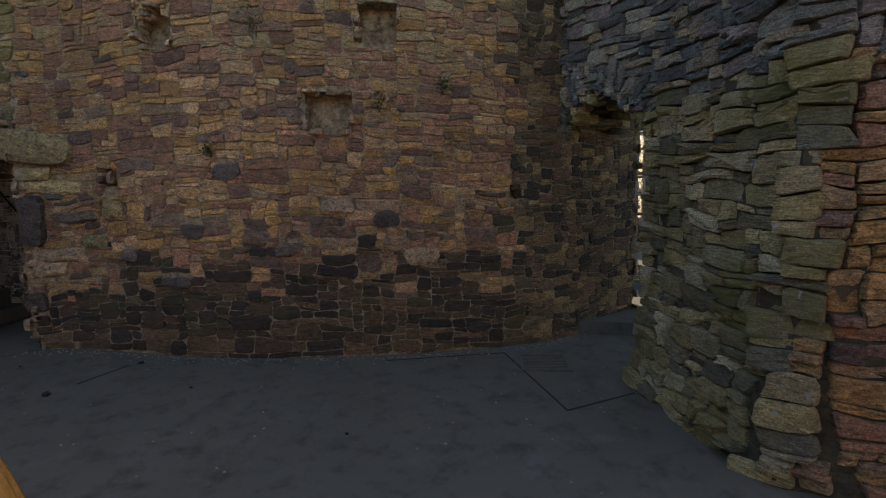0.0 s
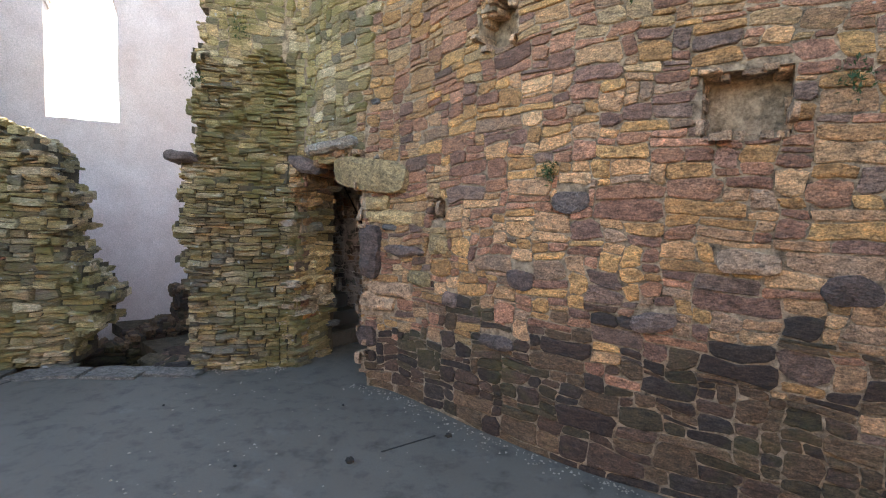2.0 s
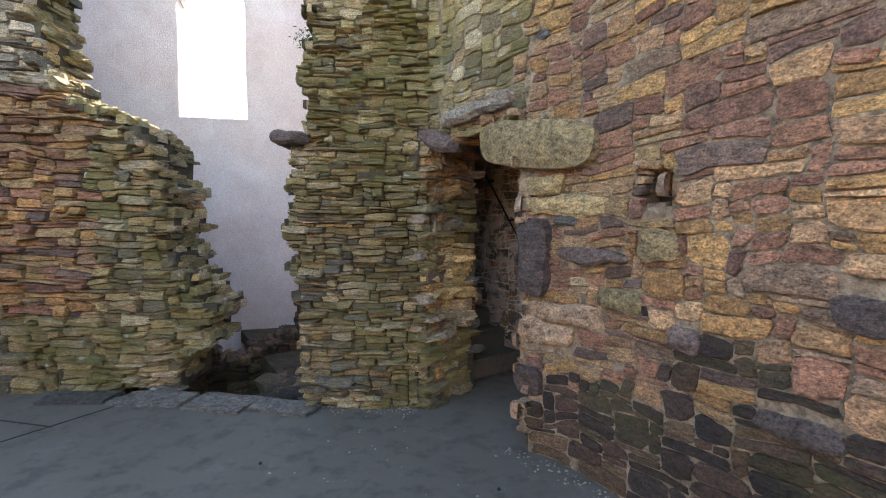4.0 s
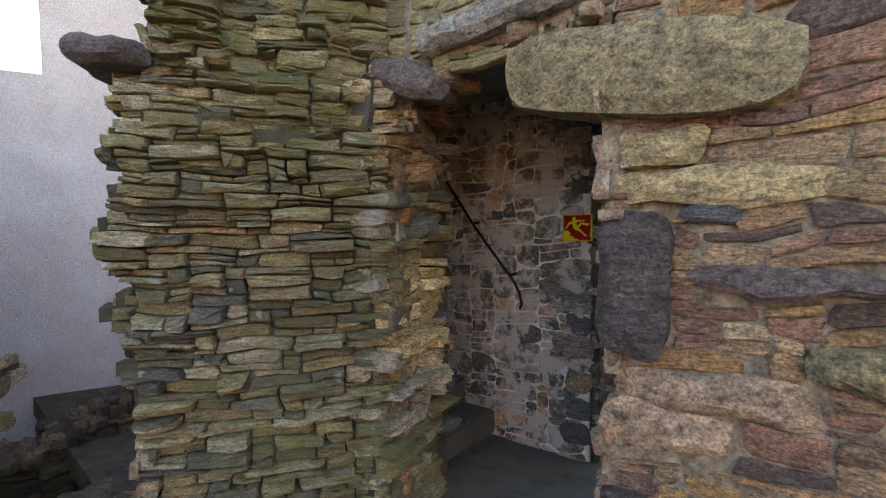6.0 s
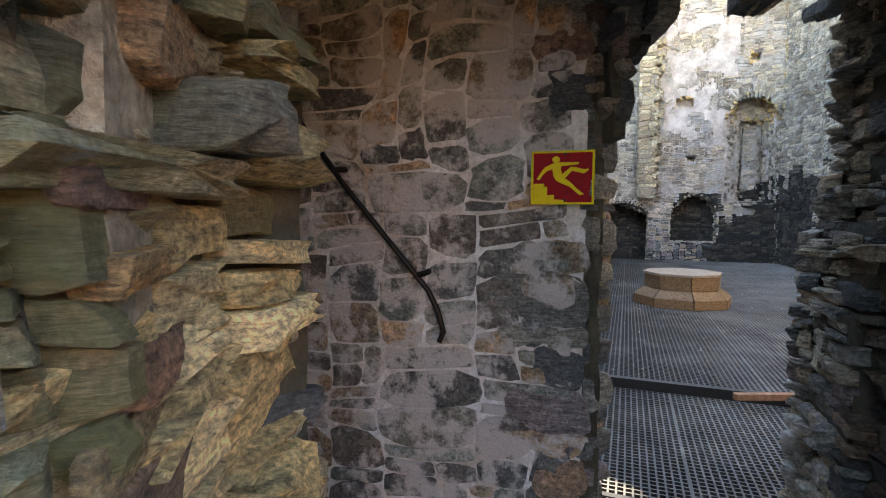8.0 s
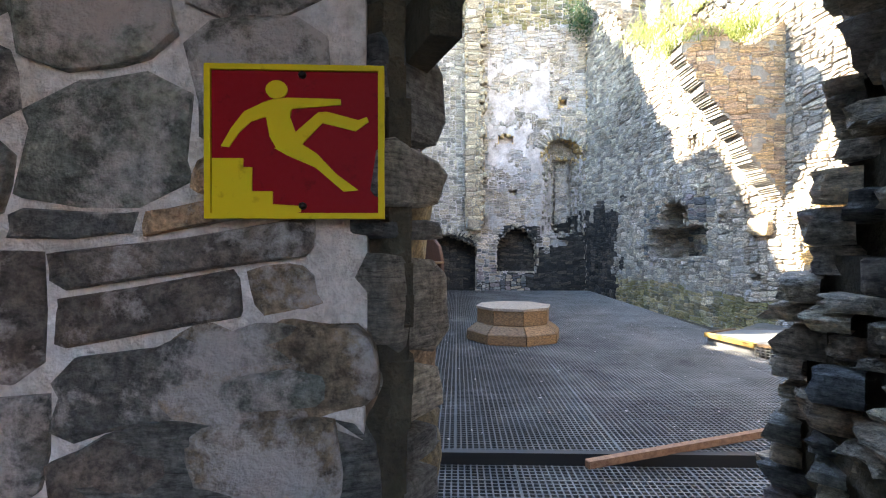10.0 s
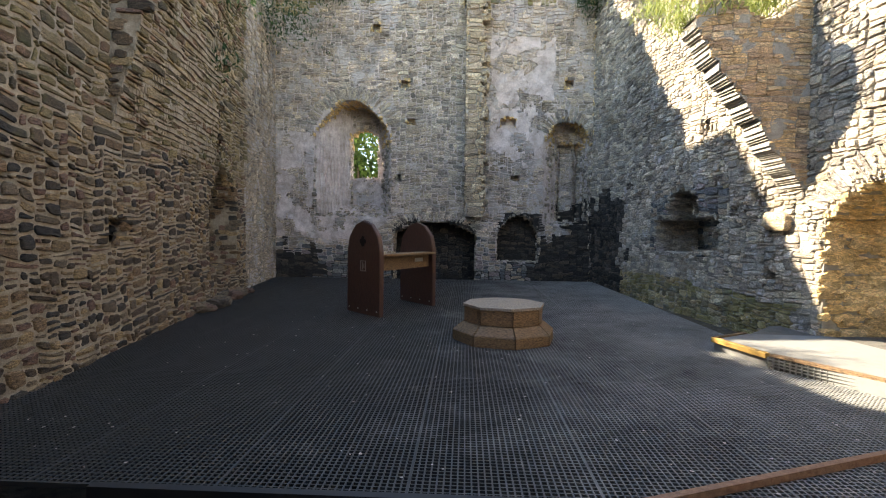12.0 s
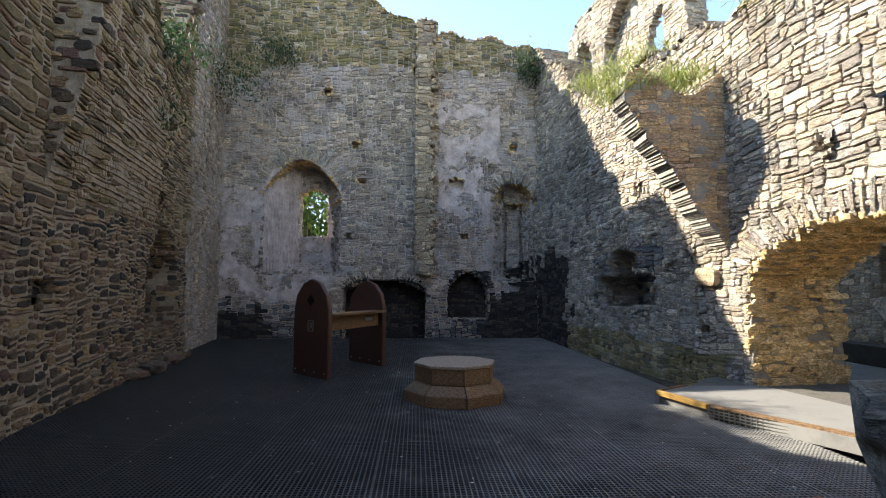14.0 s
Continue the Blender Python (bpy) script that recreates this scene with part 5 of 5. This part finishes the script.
def tube(name, pts, radius, material, parent):
    cu = bpy.data.curves.new(name, "CURVE")
    cu.dimensions, cu.bevel_depth, cu.bevel_resolution = "3D", radius, 3
    sp = cu.splines.new("POLY")
    sp.points.add(len(pts) - 1)
    for q, p in zip(sp.points, pts):
        q.co = (*p, 1)
    tmp = bpy.data.objects.new("tmp", cu)
    me = bpy.data.meshes.new_from_object(tmp)
    bpy.data.objects.remove(tmp)
    me.name = name
    ob = new(name, me)
    me.materials.append(material)
    ob.parent = parent
    return ob


def on_sign(a, z, off=0.07):
    """A point a metres left of the sign's middle along its wall."""
    p = Vector((1.237, 3.972, 0)) - S_T * a + S_N * off
    return Vector((p.x, p.y, z))


tube("rod", [on_sign(a, z, 0.06) for a, z in ((1.16, 2.04), (1.02, 1.86), (0.75, 1.50), (0.43, 1.13), (0.395, 1.06), (0.375, 0.99), (0.39, 0.955))], 0.0098, M_IRON, rail)
for a, z in ((0.47, 1.18), (0.78, 1.54), (1.1, 1.96)):
    tube("bracket", [on_sign(a, z), on_sign(a - 0.02, z + 0.005, 0.05), on_sign(a - 0.03, z + 0.01, -0.02)], 0.011, M_IRON, rail)

# ---- stair in the passage ----
for k in range(5):
    bm = bmesh.new()
    o = Vector((0.50, 4.02)) + Vector((-0.80, 0.55)) * (0.26 * k)
    d, n = Vector((-0.80, 0.55)).normalized(), Vector((0.55, 0.80)).normalized()
    for z in (0.0, 0.19 * (k + 1)):
        for s2, o2 in ((0, -0.5), (0.36, -0.5), (0.36, 0.5), (0, 0.5)):
            q = o + d * s2 + n * o2
            bm.verts.new((q.x, q.y, z))
    bmesh.ops.convex_hull(bm, input=bm.verts[:])
    bmesh.ops.bevel(bm, geom=bm.edges[:], offset=0.02, segments=2, affect="EDGES")
    tagged(part("stair_step", bm, M_CONC), "worn grey stone step of the winding stair", "step", "steps of the stair", "structure")

# ---- court: kerb slabs, drain, timber board ----
M_KERB = stone_mat("stone_flag", [(0.075, 0.072, 0.068), (0.10, 0.096, 0.09), (0.06, 0.058, 0.055)], moss_at=(0.7, 0.9))
for k, (x, y, w, dd, a) in enumerate(((-2.1, 2.40, 0.62, 0.30, 14), (-1.48, 2.52, 0.55, 0.34, 8), (-0.92, 2.62, 0.52, 0.26, 4), (-2.75, 2.22, 0.6, 0.26, 20))):
    bm = bmesh.new()
    box(bm, -w / 2, w / 2, -dd / 2, dd / 2, 0.0, 0.03)
    bmesh.ops.subdivide_edges(bm, edges=bm.edges[:], cuts=4, use_grid_fill=True)
    for v in bm.verts:
        v.co += noise.noise_vector(v.co * 4 + Vector((k * 7, 0, 0))) * 0.05 * Vector((1, 1, 0.2))
        v.co.z = max(0, v.co.z)
    ob = tagged(part("kerb_slab", bm, M_KERB), "worn grey slate slab edging the recess", "slab", "slabs at the recess edge")
    ob.matrix_world = pose(x, y, 0.0, 0, 0, a)
drain = thing("floor_drain", "black slotted iron drain set in the floor", "drain", at=pose(5.08, -0.48, 0.002, 0, 0, -35))
for i in range(9):
    bm = bmesh.new()
    box(bm, -0.19, 0.19, -0.17 + i * 0.04, -0.15 + i * 0.04, 0, 0.006)
    part("bar", bm, M_CONC, drain)
bm = bmesh.new()
for x0, x1, y0, y1 in ((-0.22, 0.22, -0.21, -0.18), (-0.22, 0.22, 0.18, 0.21), (-0.22, -0.19, -0.18, 0.18), (0.19, 0.22, -0.18, 0.18)):
    box(bm, x0, x1, y0, y1, 0, 0.012)
part("rim", bm, M_CONC, drain)
# floor joints
m, nt, b = mat("dark_joint", 0.9)
b.inputs["Base Color"].default_value = (0.02, 0.02, 0.018, 1)
for a, c2 in (((4.95, -0.06), (4.55, -1.3)), ((3.9, 0.35), (4.95, -0.06)), ((4.55, -1.3), (5.2, -1.35)), ((1.5, 1.2), (1.85, 1.5)), ((-2.6, 0.4), (-2.3, 2.2)), ((-2.6, 0.4), (-4.2, 0.1)), ((-4.0, 1.6), (-2.35, 1.75))):
    a, c2 = Vector(a), Vector(c2)
    n = (c2 - a).normalized()
    n = Vector((-n.y, n.x)) * 0.007
    ob = slab("floor_joint", [tuple(a - n), tuple(c2 - n), tuple(c2 + n), tuple(a + n)], 0.0, 0.0035, m)
    tagged(ob, "dark dirt-filled joint in the concrete floor", "joint", kind="structure")
for x, y, r in ((1.32, 1.04, 0.03), (1.95, 1.5, 0.025), (0.6, 0.9, 0.012), (2.3, 0.6, 0.012), (1.0, 2.0, 0.012), (-0.5, 1.8, 0.012), (3.1, -0.8, 0.014)):
    bm = bmesh.new()
    bmesh.ops.create_icosphere(bm, subdivisions=2, radius=r, matrix=Matrix.Translation((x, y, r * 0.4)))
    for v in bm.verts:
        v.co += noise.noise_vector(v.co * 60) * r * 0.6
        v.co.z = max(0.0, (v.co.z) * 0.7)
    tagged(part("debris", bm, m), "small black fallen fragment lying on the floor", "debris", "fragments on the floor")

# timber story board at the start
M_PINE = wood_mat("orange_oiled_timber", (0.38, 0.19, 0.045), (0.55, 0.31, 0.09), 0.6, (3, 3, 1))
board = thing("story_board", "upright orange timber board with a curved edge and engraved words", "board", at=pose(1.21, -2.05, 0.1, 0, 0, 14))
prof = [(-0.6, -0.1), (0.62, -0.1), (0.60, 0.35), (0.52, 0.65), (0.42, 0.92), (0.33, 1.12), (0.22, 1.27), (0.12, 1.34), (-0.1, 1.38), (-0.6, 1.38)]
bm = bmesh.new()
rows = [[bm.verts.new((x, o, z)) for x, z in prof] for o in (-0.03, 0.03)]
bm.faces.new(rows[0])
bm.faces.new(rows[1][::-1])
for i in range(len(prof)):
    j = (i + 1) % len(prof)
    bm.faces.new((rows[0][i], rows[1][i], rows[1][j], rows[0][j]))
bmesh.ops.recalc_face_normals(bm, faces=bm.faces)
bmesh.ops.bevel(bm, geom=bm.edges[:], offset=0.012, segments=2, affect="EDGES")
part("plank", bm, M_PINE, board)
m, nt, b = mat("burnt_lettering", 0.8)
b.inputs["Base Color"].default_value = (0.05, 0.018, 0.012, 1)
for word, x, z in (("job", 0.19, 0.99), ("ll", 0.31, 0.84)):
    cu = bpy.data.curves.new("lettering", "FONT")
    cu.body, cu.size, cu.extrude = word, 0.105, 0.002
    tmp = bpy.data.objects.new("tmp", cu)
    me = bpy.data.meshes.new_from_object(tmp)
    bpy.data.objects.remove(tmp)
    me.materials.clear()
    me.materials.append(m)
    ob = new("lettering", me)
    ob.parent = board
    ob.matrix_basis = pose(x, -0.032, z, 90, 0, 0)

# grit and chips along the foot of the walls
rng = random.Random(12)
vs, fs = [], []
for _ in range(900):
    s2 = rng.uniform(S_R, front.length - 0.2) if rng.random() < 0.75 else rng.uniform(0.2, S_L)
    p, t = front.at(s2)
    n, _ = front.normal(s2)
    q = p + n * (0.03 + abs(rng.gauss(0, 0.09)) if rng.random() < 0.8 else rng.uniform(0.1, 2.5))
    r = rng.uniform(0.004, 0.012)
    k = len(vs)
    a = rng.uniform(0, 6)
    for i in range(4):
        vs.append((q.x + r * math.cos(a + i * 1.57) * rng.uniform(0.6, 1.3), q.y + r * math.sin(a + i * 1.57), 0.001))
    vs.append((q.x, q.y, r * 0.9))
    fs += [(k + i, k + (i + 1) % 4, k + 4) for i in range(4)]
tagged(mesh_ob("grit", vs, fs, M_MORTARG), "pale stone grit scattered on the floor", "grit", kind="stuff")

# pale droppings and flakes on the deck
rng = random.Random(31)
vs, fs = [], []
for _ in range(260):
    q = uvz(rng.uniform(-3.5, 3.6), rng.uniform(2.9, 9.5), 0.004)
    r = rng.uniform(0.004, 0.016)
    k = len(vs)
    for i in range(6):
        a = i * math.pi / 3
        vs.append((q.x + r * math.cos(a) * rng.uniform(0.5, 1.3), q.y + r * math.sin(a) * rng.uniform(0.5, 1.3), q.z))
    vs.append((q.x, q.y, q.z + r * 0.3))
    fs += [(k + i, k + (i + 1) % 6, k + 6) for i in range(6)]
tagged(mesh_ob("flakes", vs, fs, M_MORTARF), "pale flakes and droppings scattered on the grating", "flakes", kind="stuff")
# ---- plants ----
def leaf_mat(name, a, c2):
    m, nt, b = mat(name, 0.6)
    g = nt.nodes.new("ShaderNodeNewGeometry")
    col = ramp(nt, g.outputs["Random Per Island"], [(0.0, a), (1.0, c2)])
    nt.links.new(col, b.inputs["Base Color"])
    b.inputs["Subsurface Weight"].default_value = 0.0
    tr = node(nt, "ShaderNodeBsdfTranslucent")
    nt.links.new(col, tr.inputs[0])
    mx = node(nt, "ShaderNodeMixShader", Fac=0.35)
    nt.links.new(b.outputs[0], mx.inputs[1])
    nt.links.new(tr.outputs[0], mx.inputs[2])
    nt.links.new(mx.outputs[0], nt.nodes["Material Output"].inputs[0])
    return m


M_LEAF = leaf_mat("leaf_green", (0.05, 0.11, 0.02), (0.16, 0.24, 0.05))
M_GRASS = leaf_mat("grass_yellow_green", (0.12, 0.16, 0.03), (0.32, 0.34, 0.09))
M_FERN = leaf_mat("ivy_dark_green", (0.02, 0.05, 0.012), (0.05, 0.09, 0.03))
M_BARK = mortar_mat("bark", (0.07, 0.05, 0.035), (0.13, 0.10, 0.07), 10)


def leaves(name, centre, spread, count, size, material, rng, parent=None, stretch=1.6):
    """Many small leaves round a centre."""
    vs, fs = [], []
    for _ in range(count):
        p = Vector(centre) + Vector((rng.gauss(0, 1) * spread[0], rng.gauss(0, 1) * spread[1], rng.gauss(0, 1) * spread[2]))
        q = Euler((rng.uniform(0, 6.3), rng.uniform(0, 6.3), rng.uniform(0, 6.3))).to_matrix()
        s = size * rng.uniform(0.6, 1.4)
        k = len(vs)
        for x, y, z in ((-stretch, 0, 0), (0, -0.5, 0.12), (stretch, 0, 0), (0, 0.5, 0.12)):
            vs.append(p + q @ Vector((x * s, y * s, z * s)))
        fs.append((k, k + 1, k + 2, k + 3))
    return mesh_ob(name, vs, fs, material, parent)


def grass_tuft(base, wide, count, tall, material, rng, name="grass_tuft"):
    vs, fs = [], []
    for _ in range(count):
        p = Vector(base) + Vector((rng.gauss(0, wide[0]), rng.gauss(0, wide[1]), -0.03))
        d = Vector((rng.uniform(-1, 1), rng.uniform(-1, 1), rng.uniform(0.6, 1.6))).normalized()
        side = d.cross(Vector((rng.uniform(-1, 1), rng.uniform(-1, 1), 0.3))).normalized() * 0.006
        h = tall * rng.uniform(0.5, 1.3)
        k = len(vs)
        droop = Vector((d.x, d.y, -0.2)) * h * 0.35
        vs += [p - side, p + side, p + d * h * 0.6 + side * 0.8, p + d * h * 0.6 - side * 0.8, p + d * h + droop]
        fs += [(k, k + 1, k + 2, k + 3), (k + 3, k + 2, k + 4)]
    ob = mesh_ob(name, vs, fs, material)
    return tagged(ob, "tuft of yellow-green grass growing on the wall top", "grass", kind="stuff")


rng = random.Random(77)
for u, v, z, w, n in ((4.5, 11.8, 6.7, 0.35, 500), (4.6, 10.6, 6.35, 0.4, 500), (4.7, 9.4, 6.2, 0.4, 500), (4.9, 6.2, 5.75, 0.3, 300), (5.2, 5.0, 5.6, 0.3, 250)):
    p = uvz(u, v, z)
    grass_tuft(p, (w, w), n, 0.28, M_GRASS, rng)
for u, z in ((3.35, 4.65), (3.8, 4.75), (4.3, 4.95)):
    grass_tuft(uvz(u, 7.6, z), (0.28, 0.25), 450, 0.3, M_GRASS, rng)
# small plants rooted in the walls
for x, y, z, r in ((-0.35, 2.86, 3.55, 0.07), (-0.75, 2.75, 3.0, 0.05), (3.0, 0.99, 3.05, 0.05), (3.95, 0.48, 2.35, 0.05), (4.5, 0.25, 2.5, 0.04), (2.6, 1.24, 1.95, 0.03)):
    tagged(leaves("wall_plant", (x, y, z), (r, r * 0.5, r), 130, 0.010, M_FERN, rng), "small dark green plant rooted in the wall", "plant", "plants in the walls", "stuff")
for u, v, z, r in ((-4.2, 15.35, 9.0, 0.45), (-5.3, 14.0, 7.6, 0.6), (-4.9, 9.5, 6.4, 0.35), (3.7, 15.1, 8.6, 0.4), (-4.75, 8.4, 4.6, 0.3)):
    tagged(leaves("wall_plant", uvz(u, v, z), (r, r * 0.5, r * 0.7), 900, 0.035, M_FERN, rng), "dark green ivy growing on the ruined wall", "plant", "plants in the walls", "stuff")

# trees outside the window
for u, v, h in ((-4.6, 21.0, 7.0), (-2.0, 24.0, 8.0), (-7.5, 23, 8.5)):
    base = uvz(u, v, -0.6)
    tree = thing("tree", "leafy green tree outside the ruined wall", "tree", "trees outside", at=Matrix.Translation(base))
    bm = bmesh.new()
    bmesh.ops.create_cone(bm, segments=10, radius1=0.3, radius2=0.1, depth=h * 0.7, cap_ends=True, matrix=Matrix.Translation((0, 0, h * 0.35)))
    for k in range(6):
        a = k * 1.05
        bmesh.ops.create_cone(bm, segments=6, radius1=0.1, radius2=0.03, depth=2.4, cap_ends=True,
                              matrix=Matrix.Translation((math.cos(a) * 0.9, math.sin(a) * 0.9, h * (0.35 + 0.05 * k))) @ Vector((math.cos(a), math.sin(a), 0.7)).to_track_quat("Z", "Y").to_matrix().to_4x4())
    part("trunk", bm, M_BARK, tree)
    cl = []
    for k in range(40):
        a, r = rng.uniform(0, 6.3), rng.uniform(0.4, 2.6)
        cl.append((math.cos(a) * r, math.sin(a) * r, h * rng.uniform(0.22, 0.95)))
    vs, fs = [], []
    for c0 in cl:
        for _ in range(220):
            p = Vector(c0) + Vector((rng.gauss(0, 0.5), rng.gauss(0, 0.5), rng.gauss(0, 0.4)))
            q = Euler((rng.uniform(0, 6.3), rng.uniform(0, 6.3), rng.uniform(0, 6.3))).to_matrix()
            k = len(vs)
            s = rng.uniform(0.06, 0.13)
            for x, y, z in ((-1.3, 0, 0), (0, -0.6, 0.1), (1.3, 0, 0), (0, 0.6, 0.1)):
                vs.append(p + q @ Vector((x * s, y * s, z * s)))
            fs.append((k, k + 1, k + 2, k + 3))
    mesh_ob("crown", vs, fs, M_LEAF, tree)
